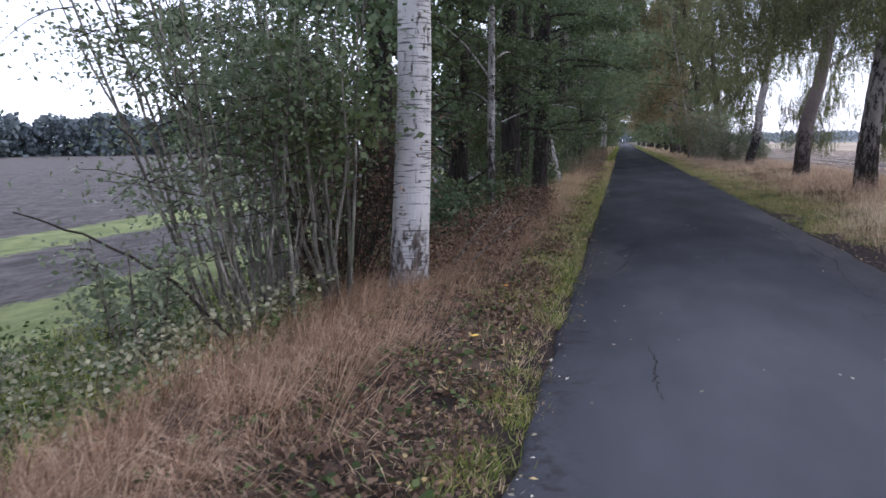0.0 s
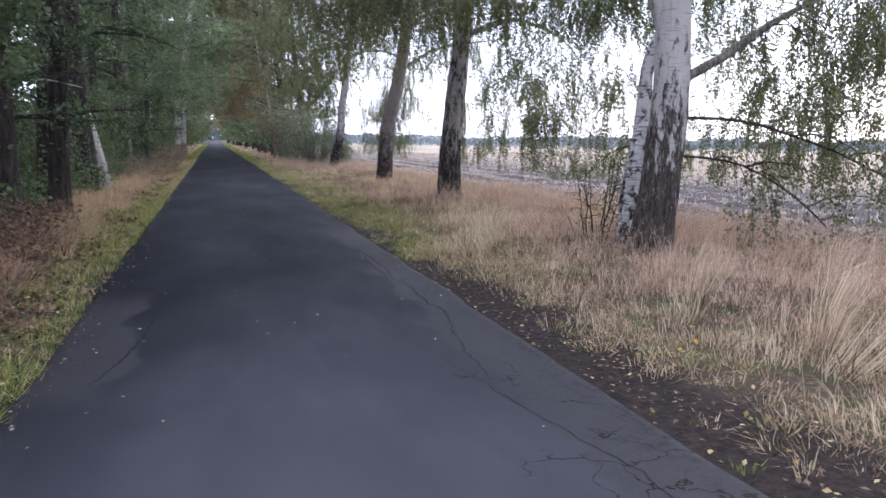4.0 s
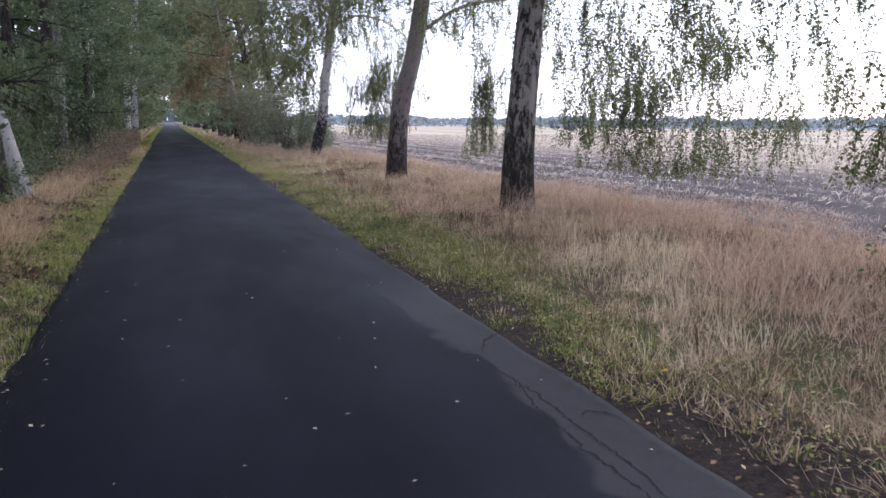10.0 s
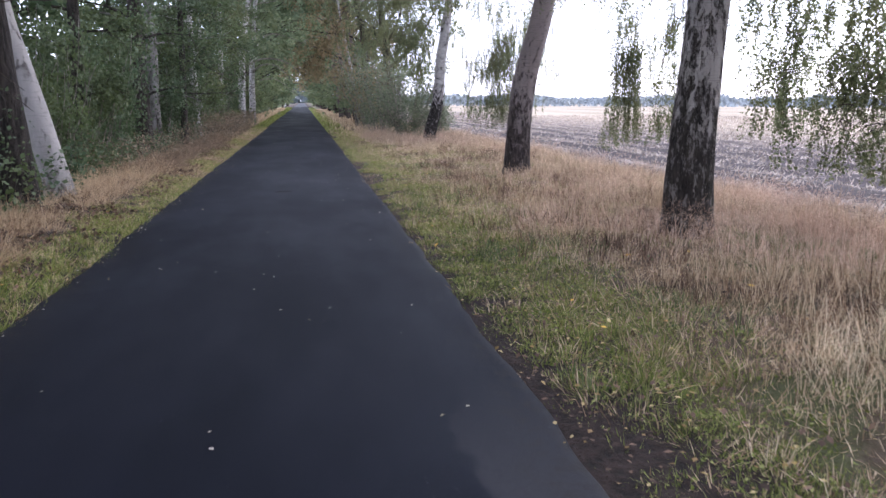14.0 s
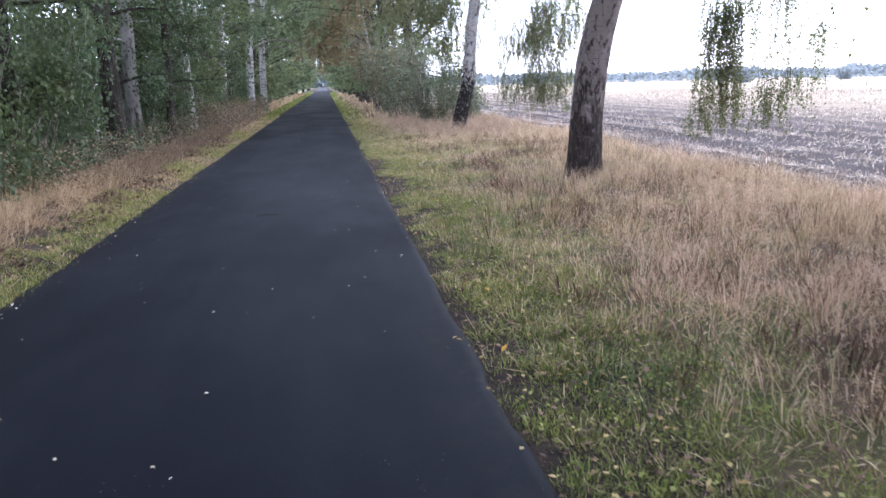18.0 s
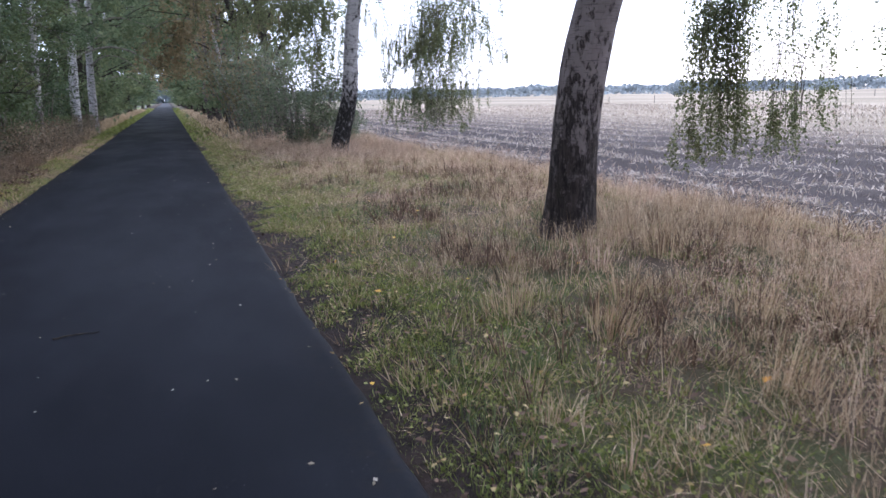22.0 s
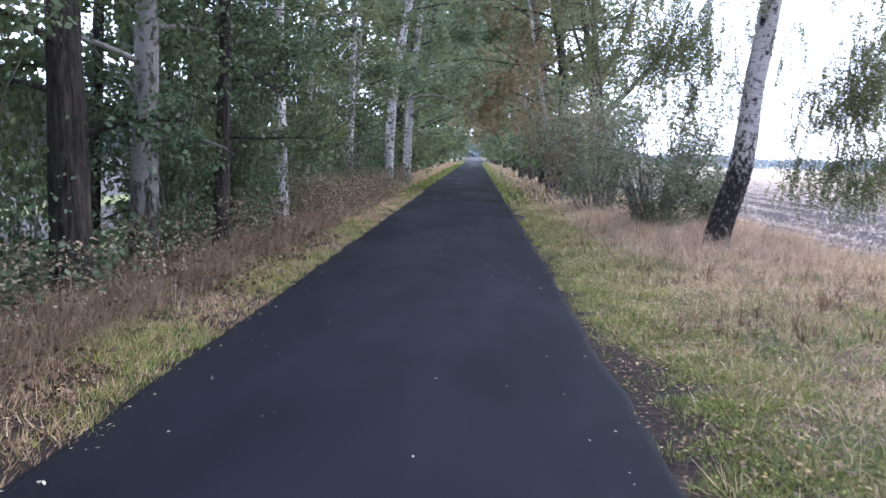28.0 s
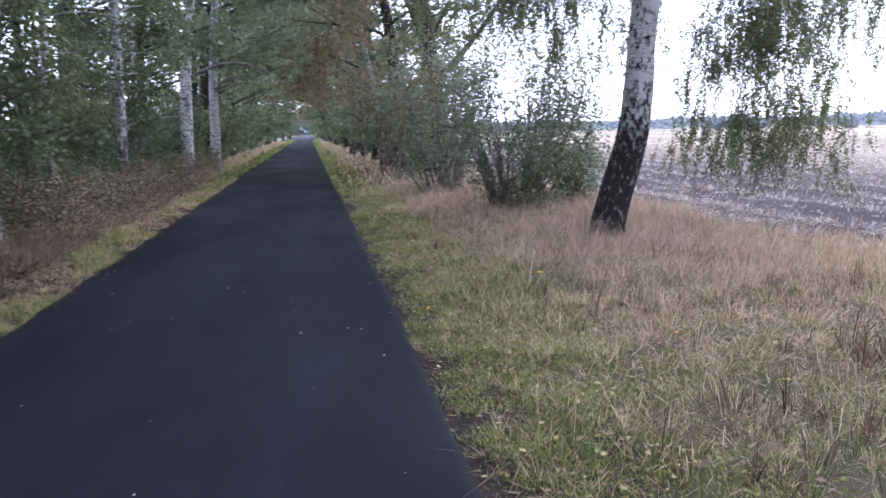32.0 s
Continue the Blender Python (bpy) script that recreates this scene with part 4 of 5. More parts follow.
hedge = shrub("shrub", "dense dark shrub in the roadside belt", -4.3, 12.6, 8, 2.9, 1.6, OAK_LEAF, 38, 0.11, 460, 0.05, twiggy=False, group="shrubs of the roadside belt")
rng = np.random.default_rng(12)
for k in range(6):
    x, y = -4.6 + rng.uniform(-0.9, 0.6), 15.5 + k * 7.0 + rng.uniform(-0.6, 0.6)
    s = rng.uniform(0.8, 1.25)
    copy_thing(hedge, pose(x, y, float(land(x, y)), 0, 0, rng.uniform(0, 360)) @ Matrix.Diagonal((s, s, s, 1)))
thicket = shrub("shrub", "thicket of dark leafy saplings under the trees", -3.25, 19.6, 10, 2.6, 1.15, OAK_LEAF, 42, 0.075, 620, 0.05, twiggy=False, group="shrubs of the roadside belt")
for k, y in enumerate((22.6, 24.4, 28.2, 30.0, 32.6, 34.6, 39.8, 42.2, 44.4, 47.2, 50.6, 53.2, 56.5, 60.5, 65.0, 69.5, 75.0, 82.0, 90.0)):
    x = -3.1 - 0.35 * (k % 3) + rng.uniform(-0.15, 0.15) + (0.55 if y > 41 else 0)
    s = rng.uniform(0.75, 1.15) * (1.25 if y > 60 else 1)
    copy_thing(thicket, pose(x, y, float(land(x, y)), 0, 0, rng.uniform(0, 360)) @ Matrix.Diagonal((s, s, s, 1)))
for x, y, s in ((-2.95, 28.8, 0.9), (-2.9, 30.8, 1.0), (-3.0, 33.2, 1.0), (-4.0, 37.2, 1.05), (-4.1, 34.6, 1.2), (-4.3, 30.4, 1.1), (-2.9, 40.6, 1.1), (-2.15, 40.4, 0.75), (-2.5, 38.2, 0.8), (-2.6, 44.9, 1.1), (-2.4, 48.2, 1.1), (-2.3, 52.0, 1.2)):
    copy_thing(thicket, pose(x, y, float(land(x, y)), 0, 0, rng.uniform(0, 360)) @ Matrix.Diagonal((s * 0.8, s, s * 1.35, 1)))
for k in range(9):
    x, y = 6.7 + rng.uniform(-0.3, 0.4), 58.5 + k * 5.2
    s = rng.uniform(0.8, 1.1)
    copy_thing(thicket, pose(x, y, float(land(x, y)), 0, 0, rng.uniform(0, 360)) @ Matrix.Diagonal((s, s, s, 1)))
for k in range(22):
    side = k % 2
    x, y = (6.9 if side else -3.4) + rng.uniform(-0.5, 0.4), 50 + k * 4.5 + (8 if side else 0)
    s = rng.uniform(0.6, 1.0)
    copy_thing(hedge, pose(x, y, float(land(x, y)), 0, 0, rng.uniform(0, 360)) @ Matrix.Diagonal((s, s, s, 1)))
shrub("shrub", "many-stemmed grey elder shrub at the field edge", -2.95, 5.9, 30, 3.6, 1.55, SHRUB_LEAF, 34, 0.052, 620, 0.36, lean=(-0.6, 0.4), radius=0.016, broad=0.24)
shrub("shrub", "low leafy grey-green bush below the bank", -3.5, 5.0, 12, 1.25, 0.55, SHRUB_LEAF, 43, 0.055, 360, 0.05, fuzz=0.12, radius=0.009)
shrub("shrub", "thin pale-stemmed hazel shrub beside the birch", -2.5, 6.6, 9, 2.8, 0.6, OAK_LEAF, 39, 0.075, 240, 0.6, radius=0.02)
shrub("shrub", "tall many-stemmed shrub with dark leaves", -3.7, 8.2, 20, 4.0, 1.7, OAK_LEAF, 35, 0.08, 420, 0.3)
shrub("shrub", "tangle of bare brown twigs under the shrubs", -2.8, 7.5, 46, 2.1, 1.2, RUST_LEAF, 40, 0.04, 130, 0.1, TWIG, 0.009)

# ---- the avenue beyond ----
def avenue_birch(x, y, leaf, density):
    return weeping_birch("birch_tree", "tall white avenue birch with hanging foliage", x, y, 18, 0.21, [(4, 0.15, 0), (10, 1.2, 0), (18, 3.2, 0)], BARK_KNOT, HAZE_CROWN, 26, group="trees of the avenue", limbs=20, first=3.2, reach=4.6, hang=(0.6, 1.8), leaf=leaf, density=density, far=True)


def avenue_oak(x, y, leaf, per):
    return leafy_tree("oak_tree", "tall dark avenue oak", x, y, 17, 0.24, [(5, 0.2, 0), (17, 2.6, 0)], BARK_OAK, HAZE_CROWN, 101, group="trees of the avenue", limbs=34, first=0.9, reach=5.0, leaf=leaf, per=per, clumps=9, spread=0.42, far=True, sag=0.2, skirt=True)


def avenue_rust(x, y, leaf, density):
    return weeping_birch("birch_tree", "tall avenue birch with browning leaves", x, y, 17, 0.18, [(5, -0.7, 0), (17, -3.0, 0)], BARK_BROWN, AUTUMN_LEAF, 27, group="trees of the avenue", limbs=20, first=2.4, reach=4.2, hang=(0.6, 1.8), leaf=leaf, density=density, far=True)


weeping_birch("birch_tree", "slender pale birch leaning towards the lane", 4.85, 60, 14, 0.11, [(2, 0.0, 0), (6.3, -0.85, 0), (14, -2.2, 0)], BARK_PALE, AUTUMN_LEAF, 28, limbs=14, first=5.0, reach=3.4, hang=(0.5, 1.4), leaf=0.14, density=15, far=True)
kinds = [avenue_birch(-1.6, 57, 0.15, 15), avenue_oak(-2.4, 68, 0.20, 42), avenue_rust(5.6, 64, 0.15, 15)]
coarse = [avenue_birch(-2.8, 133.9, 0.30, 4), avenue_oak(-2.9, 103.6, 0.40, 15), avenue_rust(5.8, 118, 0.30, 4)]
rng = np.random.default_rng(9)
spots = [(-1.4, 63, 0), (6.2, 83, 1), (5.6, 71, 1), (-3.6, 60, 1), (-4.2, 54, 1), (7.6, 66, 1), (5.4, 77, 2), (5.7, 62, 1), (5.0, 81, 2), (-3.2, 70, 1)]
for k in range(17):
    y = 73 + k * 7.5 + max(0, k - 9) * 9
    spots.append((-2.7 + rng.uniform(-0.7, 0.5), y + rng.uniform(-1.5, 1.5), (1, 1, 1, 0, 1)[k % 5]))
    spots.append((5.3 + rng.uniform(-0.5, 0.8), y + 14 + rng.uniform(-1.5, 1.5), (1, 2, 1, 1)[k % 4]))
# unseen trees behind the start, added for their effect on the light
for k in range(2):
    spots.append((-2.9, -6 - 7 * k, 1))
    spots.append((6.2, 1 - 9 * k, 0))
for x, y, k in spots:
    s = rng.uniform(0.85, 1.2)
    turn = (180 if (x > 1.2) != (k == 2) else 0) + rng.uniform(-55, 55)
    copy_thing((coarse if y > 96 or y < 0 else kinds)[k], pose(x, y, float(land(x, y)), 0, 0, turn) @ Matrix.Diagonal((s, s, s, 1)))

# ---- grass ----
rng = np.random.default_rng(4)


def sow(n, x0, x1, y0, y1):
    return rng.uniform(x0, x1, n), rng.uniform(y0, y1, n)


def keep(mask, *arrays):
    pick = rng.random(len(mask)) < mask
    return [a[pick] for a in arrays]


def spread(a, lo, hi):
    return np.clip((a - lo) / (hi - lo), 0, 1)


PATCHES = ((16.0, 0.8), (19.0, 0.4), (26.4, 0.5), (29.4, 1.7), (33.2, 1.2), (41.8, 0.3))


def bare_strip(x, y):
    """Bare earth beside the road on the field side, from 0 to 1."""
    w = np.where(y < 13.6, 0.36, 0.11)
    for c, half in PATCHES:
        w = np.maximum(w, 0.41 * np.clip(1.2 - np.abs(y - c) / half, 0, 1))
    w = w + (value_noise(x, y, 0.13, 24) - 0.5) * 0.5 + (value_noise(x, y, 0.30, 22) - 0.5) * 0.4 + (value_noise(x, y, 0.9, 23) - 0.5) * 0.3
    return np.clip(1 - (x - 2.9 - w) / 0.22, 0, 0.97)


def tuft(x, y, seed):
    return value_noise(x, y, 0.22, seed) * 0.55 + value_noise(x, y, 0.9, seed + 1) * 0.45


def b_fern(x, y):
    """Where fern and bramble crowd out the grass of the bank."""
    return value_noise(x, y, 2.6, 59)


def greenness(x, y):
    """How far the verge is green, from 0 to 1."""
    edge = 3.40 + 0.40 * spread(y, 10, 18) + 0.2 * spread(y, 20, 31) + (value_noise(x, y, 1.6, 33) - 0.5) * 1.2
    g = 1 - spread(x, edge - 0.4, edge + 0.6)
    patches = spread(value_noise(x, y, 1.5, 34), 0.62, 0.75) * spread(y, 14, 24)
    mown = spread(y, 22, 26) * (1 - 0.75 * spread(y, 33.5, 37)) * (1 - spread(x, 5.0 + value_noise(x, y, 1.1, 35) * 2, 7.5)) * (0.35 + 0.65 * spread(value_noise(x, y, 0.8, 32), 0.3, 0.6))
    rear = 0.75 * spread(x, 7.5, 8.2) * (1 - spread(x, 9.2, 9.8)) * spread(y, 26, 30) * spread(value_noise(x, y, 1.9, 104), 0.35, 0.5)
    g = np.maximum(g, rear)
    return np.clip(np.maximum(g * (0.35 + 0.65 * spread(y, 9, 15)), 0.92 * mown) + 0.6 * patches * (1 - spread(x, 6, 8)), 0, 1)


def tufts(name, label, x, y, height, count, radius, width, material, seed, lean=0.6, wind=(0, 0), thin=False):
    """Grass in tufts: blades that rise from a foot and splay outwards."""
    r = np.random.default_rng(seed)
    k = np.repeat(np.arange(len(x)), count)
    n = len(k)
    a, d = r.uniform(0, 2 * np.pi, n), r.random(n) ** 0.6
    foot = np.stack([x[k] + np.cos(a) * d * radius[k], y[k] + np.sin(a) * d * radius[k]], -1)
    base = np.stack([foot[:, 0], foot[:, 1], land(foot[:, 0], foot[:, 1]) - 0.008], -1)
    h = (height[k] * r.uniform(0.45, 1.15, n))[:, None]
    tilt = r.normal(size=(len(x), 2)) * 0.36
    out = np.stack([np.cos(a), np.sin(a), 0 * a], -1) * (d * lean * r.uniform(0.4, 1.4, n))[:, None] + np.stack([tilt[k, 0] + wind[0], tilt[k, 1] + wind[1], 0 * a], -1)
    b = r.uniform(0, 2 * np.pi, n)
    side = np.stack([np.cos(b), np.sin(b), 0 * b], -1) * (width[k] * r.uniform(0.6, 1.4, n))[:, None]
    span = np.linalg.norm(out, axis=1)[:, None]
    up = np.array([0, 0, 1.0])
    tip = base + h * (up * np.clip(1 - 0.4 * span, 0.15, 1) + 0.9 * out)
    if thin:
        v = np.stack([base - side, base + side, tip], 1).reshape(-1, 3)
        f = np.arange(3 * n).reshape(-1, 3)
    else:
        mid = base + h * (up * (0.6 - 0.08 * span) + 0.32 * out)
        v = np.stack([base - side, base + side, mid + side * 0.8, mid - side * 0.8, tip], 1).reshape(-1, 3)
        q = np.arange(n)[:, None] * 5
        f = np.concatenate([q + np.array([[0, 1, 2]]), q + np.array([[0, 2, 3]]), q + np.array([[3, 2, 4]])])
    return tagged(new(name, mesh_of(name, v, f, material)), label, "grass", kind="stuff")


def sparse(y):
    """Fewer and broader blades further along."""
    return np.where(y > 44, 0.5, 1.0)


# short mat
x, y = np.concatenate([sow(30000, 2.96, 9.8, 4.5, 54.0), sow(4500, 3.2, 9.0, 33, 43)], 1)
g, t, w = greenness(x, y), tuft(x, y, 31), sparse(y)
cover = (1 - bare_strip(x, y)) * w * (0.5 + 0.5 * spread(value_noise(x, y, 0.45, 83), 0.28, 0.5))
a, b, c, d = keep(cover * g, x, y, t, w)
tufts("green_grass", "short yellow-green verge grass beside the asphalt", a, b, (0.02 + 0.10 * c) * rng.uniform(0.6, 1.5, len(a)), 18, 0.07 + 0.09 * c, 0.0034 / d, GREEN, 42, 0.9, thin=True)
a, b, c, d = keep(cover * (1 - 0.45 * g), x, y, t, w)
mat_height = (0.04 + 0.15 * c) * rng.uniform(0.6, 1.5, len(a))
flat = b > 28 + 3 * value_noise(a, b, 1.2, 95)
tufts("dry_grass", "short matted dry verge grass", a[~flat], b[~flat], mat_height[~flat], 16, (0.08 + 0.09 * c)[~flat], 0.0032 / d[~flat], DRY, 41, 1.1, thin=True)
tufts("dry_grass", "dry mown grass lying flat on the verge", a[flat], b[flat], mat_height[flat] * 1.1, 16, (0.08 + 0.09 * c)[flat], 0.0028 / d[flat], DRY, 96, 2.1, thin=True)
x, y = sow(17000, 2.90, 4.2, 11.5, 50)
g, t, w = greenness(x, y), tuft(x, y, 81), sparse(y)
a, b, c, d = keep((1 - bare_strip(x, y)) * g * w, x, y, t, w)
tufts("green_grass", "low yellow-green turf along the asphalt", a, b, (0.02 + 0.06 * c) * rng.uniform(0.6, 1.4, len(a)), 16, 0.08 + 0.08 * c, 0.0034 / d, GREEN, 82, 1.1, thin=True)
# long tufts
x, y = sow(17000, 3.1, 10.1, 4.5, 54.0)
g, t, w = greenness(x, y), tuft(x, y, 36), sparse(y)
mown = spread(y, 29, 33) * (1 - spread(x, 6.6, 8.0))
tall = spread(x, 3.2, 4.8) * (1 - 0.65 * mown)
cover = (1 - bare_strip(x, y)) * spread(t, 0.3, 0.6) * (0.2 + 0.8 * spread(value_noise(x, y, 0.7, 84), 0.25, 0.45)) * (1 - 0.9 * g) * w * (0.3 + 0.7 * tall)
a, b, c, d, h = keep(cover, x, y, t, w, tall)
hgt = (0.10 + 0.44 * c * (0.15 + 0.85 * h)) * rng.uniform(0.6, 1.3, len(a))
rosy = (value_noise(a, b, 1.8, 38) + 0.4 * (1 - spread(b, 20, 28)) * spread(a, 4, 5) - 0.18 * spread(b, 22, 27)) > 0.62
pale = ~rosy & (b < 15.5 + 3 * value_noise(a, b, 1.0, 90))
for pick, name, label, mat, seed in ((pale, "dry_grass", "long bleached verge grass in tufts", STRAW, 92), (~rosy & ~pale, "dry_grass", "long straw-coloured verge grass in tufts", DRY, 47), (rosy, "seeding_grass", "long pinkish-brown seeding verge grass", PINK, 48)):
    tufts(name, label, a[pick], b[pick], hgt[pick], 15, 0.05 + 0.22 * hgt[pick], 0.0021 / d[pick], mat, seed, 0.9)
x, y = sow(9000, 3.6, 9.8, 5, 46)
a, b = keep(spread(value_noise(x, y, 0.35, 39), 0.6, 0.8) * (1 - 0.8 * greenness(x, y)), x, y)
blades("dry_grass", "sparse tall pale grass stalks", a, b, rng.uniform(0.35, 0.62, len(a)), 0.0013, DRY, 49, 0.8)
x, y = sow(30000, 3.2, 7.5, 12, 42)
a, b = keep(spread(value_noise(x, y, 0.9, 40), 0.66, 0.8), x, y)
a, b = a[::7], b[::7]
tufts("green_grass", "deep green coarse grass tussocks in the verge", a, b, rng.uniform(0.07, 0.2, len(a)), 12, 0.06 + 0 * a, 0.0035 + 0 * a, DEEP, 50, 1.0)
x, y = np.concatenate([sow(2600, 3.7, 9.5, 5, 44), sow(1300, 4.4, 8.0, 17, 36)], 1)
a, b = keep(spread(value_noise(x, y, 0.8, 85), 0.5, 0.7), x, y)
tufts("withered_weeds", "dark withered weed stems among the grass", a, b, rng.uniform(0.12, 0.34, len(a)), 9, 0.05 + 0 * a, 0.004 + 0 * a, RUST_LEAF, 86, 0.9)

# tall clumps that bend over
for label, mat, seed, wind, height, spots in (
        ("tall clumps of pale grass bent over by the wind", STRAW, 93, (0.45, -0.35), 0.72, ((4.5, 7.7), (4.9, 8.3), (5.3, 7.4), (5.6, 9.0), (4.7, 6.6), (6.2, 8.2), (5.2, 10.2), (6.6, 10.0))),
        ("upright reddish-straw grass clumps in the verge", TAN, 94, (0.05, -0.05), 0.40, ((4.2, 26.1), (4.6, 25.4), (5.1, 26.0), (4.9, 24.2), (5.6, 25.2), (6.1, 27.0)))):
    a, b = np.array(spots).T
    tufts("grass_clump", label, a, b, height + 0 * a, 75, 0.16 + 0 * a, 0.0022 + 0 * a, mat, seed, 0.55, wind)

x, y = sow(2600, 4.0, 8.2, 37.5, 54)
a, b = keep(spread(x, 4.0, 5.0) * spread(y, 37.5, 41) * (0.3 + 0.7 * spread(value_noise(x, y, 0.8, 100), 0.3, 0.55)), x, y)
tufts("dry_grass", "tall pinkish-brown grass in front of the bushes", a, b, rng.uniform(0.22, 0.58, len(a)), 18, 0.12 + 0 * a, 0.0034 + 0 * a, TALL, 101, 0.8, (0.15, -0.1), thin=True)


def seed_heads(label, x, y, height, count, material, seed):
    """Loose nodding panicles: a thin stalk with many small spikelets round its upper part."""
    r = np.random.default_rng(seed)
    k = np.repeat(np.arange(len(x)), count)
    n = len(k)
    bend = r.normal(size=(len(x), 2)) * 0.16 + np.array([0.05, -0.04])
    f = r.uniform(0.5, 1.0, n)
    a, d = r.uniform(0, 2 * np.pi, n), (1.02 - f) * r.uniform(0.03, 0.16, n)
    place = np.stack([x[k] + bend[k, 0] * f ** 2 + np.cos(a) * d, y[k] + bend[k, 1] * f ** 2 + np.sin(a) * d, land(x, y)[k] + height[k] * f], -1)
    s = np.linspace(0, 1, 4)[None, :, None]
    stalk = np.stack([x, y, land(x, y)], -1)[:, None, :] + s ** 2 * np.column_stack([bend, 0 * x])[:, None, :] + s * np.column_stack([0 * x, 0 * x, height])[:, None, :]
    pile = Pile()
    pile.add(*ribbons(stalk, 0.0011, 0.0006))
    pile.add(*leaves(place, 0.022, r, -0.2, 0.11))
    return tagged(pile.object("seeding_grass", material), label, "grass", kind="stuff")


x, y = np.concatenate([sow(15000, 3.9, 9.9, 5.5, 47), sow(9000, 5.0, 9.9, 9, 26)], 1)
a, b = keep(spread(value_noise(x, y, 1.1, 88), 0.32, 0.6) * (1 - greenness(x, y)) * (0.35 + 0.65 * spread(x, 4.2, 6.2)) * (1 - 0.5 * spread(y, 23, 27)), x, y)
seed_heads("hazy pinkish seed heads over the verge grass", a, b, rng.uniform(0.25, 0.55, len(a)), 16, PINK, 89)

# the bank
x, y = sow(9500, -3.1, -0.85, 1.0, 58.0)
t, w = tuft(x, y, 41), sparse(y)
near = np.maximum(1 - spread(y, 11, 17), 0.85 * spread(y, 28.5, 32))
low_edge = 0.22 * (1 - spread(y, 9, 12))
cover = spread(t, 0.18, 0.45) * spread(-x, 1.0 + low_edge, 1.5 + low_edge) * spread(x, -3.2, -2.6) * w
a, b, c, d = keep(cover * near, x, y, t, w)
high = (0.22 + 0.42 * c) * rng.uniform(0.6, 1.1, len(a))
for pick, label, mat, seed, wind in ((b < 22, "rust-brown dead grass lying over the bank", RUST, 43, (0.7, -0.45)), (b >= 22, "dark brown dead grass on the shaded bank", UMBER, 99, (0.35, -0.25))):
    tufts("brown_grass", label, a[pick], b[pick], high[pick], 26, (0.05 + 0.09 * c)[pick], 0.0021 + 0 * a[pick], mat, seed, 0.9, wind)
a, b, c, d = keep(cover * (1 - near) * (0.45 + 0.55 * (1 - spread(b_fern(x, y), 0.5, 0.7))), x, y, t, w)
tufts("brown_grass", "tan dead grass on the bank", a, b, (0.2 + 0.42 * c) * rng.uniform(0.6, 1.2, len(a)), 20, 0.06 + 0.1 * c, 0.0032 / d, TAN, 51, 0.8, (0.3, -0.2), thin=True)
x, y = sow(11000, -1.7, -0.43, 1.0, 62.0)
t, w = tuft(x, y, 45), sparse(y)
cover = spread(t, 0.2, 0.4) * spread(x, -1.6 + 0.5 * value_noise(x, y, 1.2, 46), -1.0) * w * (1 - 0.6 * (1 - spread(y, 5, 10)) * spread(-x, 0.65, 1.0))
brown = spread(value_noise(x, y, 1.4, 58) + 0.22 * (1 - spread(y, 5, 12)) * spread(-x, 0.6, 0.9) + 0.12 * spread(y, 24, 29), 0.45, 0.6) * np.maximum(1 - spread(y, 8, 20), spread(y, 26, 30))
a, b, c, d = keep(cover * (1 - 0.88 * brown), x, y, t, w)
tufts("green_grass", "short green grass along the lane's edge", a, b, (0.03 + 0.12 * c) * rng.uniform(0.6, 1.5, len(a)), 18, 0.07 + 0.08 * c, 0.0046 / d, GREEN, 44, 0.9, thin=True)
a, b, c, d = keep(cover * (0.35 + 0.35 * spread(y, 24, 29)), x, y, t, w)
tufts("dry_grass", "straw-coloured grass along the lane's edge", a, b, 0.05 + 0.12 * c, 12, 0.05 + 0.05 * c, 0.0036 / d, TAN, 52, 1.1, thin=True)
x, y = sow(13000, 2.95, 8.5, 54, 150)
blades("dry_grass", "pale dry verge grass further along the lane", x, y, 0.30 * rng.uniform(0.4, 1.3, len(x)) * spread(x, 2.6, 4.4), 0.018, DRY, 45, 0.8)
x, y = sow(8500, 2.9, 4.0, 54, 190)
blades("green_grass", "green verge grass further along the lane", x, y, 0.14 * rng.uniform(0.5, 1.3, len(x)), 0.019, GREEN, 53, 0.8)
x, y = sow(9500, -1.6, -0.5, 58, 190)
blades("green_grass", "bright verge grass further along the lane", x, y, 0.16 * rng.uniform(0.5, 1.3, len(x)), 0.019, GREEN, 46, 0.8)
x, y = sow(18000, -2.8, -1.2, 56, 150)
blades("brown_grass", "tan bank grass further along the lane", x, y, 0.45 * rng.uniform(0.4, 1.3, len(x)), 0.009, TAN, 54, 0.9)
x, y = np.concatenate([sow(9000, 3.0, 9.6, -9, 5), sow(5000, -3.0, -0.5, -9, 1.2)], 1)
blades("dry_grass", "dry verge grass at the start of the lane", x, y, 0.26 * rng.uniform(0.4, 1.3, len(x)), 0.008, DRY, 87, 0.8)
x, y = sow(17000, -6.3, -2.6, 0.5, 14)
a, b = keep(spread(tuft(x, y, 57), 0.3, 0.6), x, y)
blades("green_grass", "rank green grass below the bank", a, b, rng.uniform(0.1, 0.34, len(a)), 0.006, GREEN, 55, 1.1)

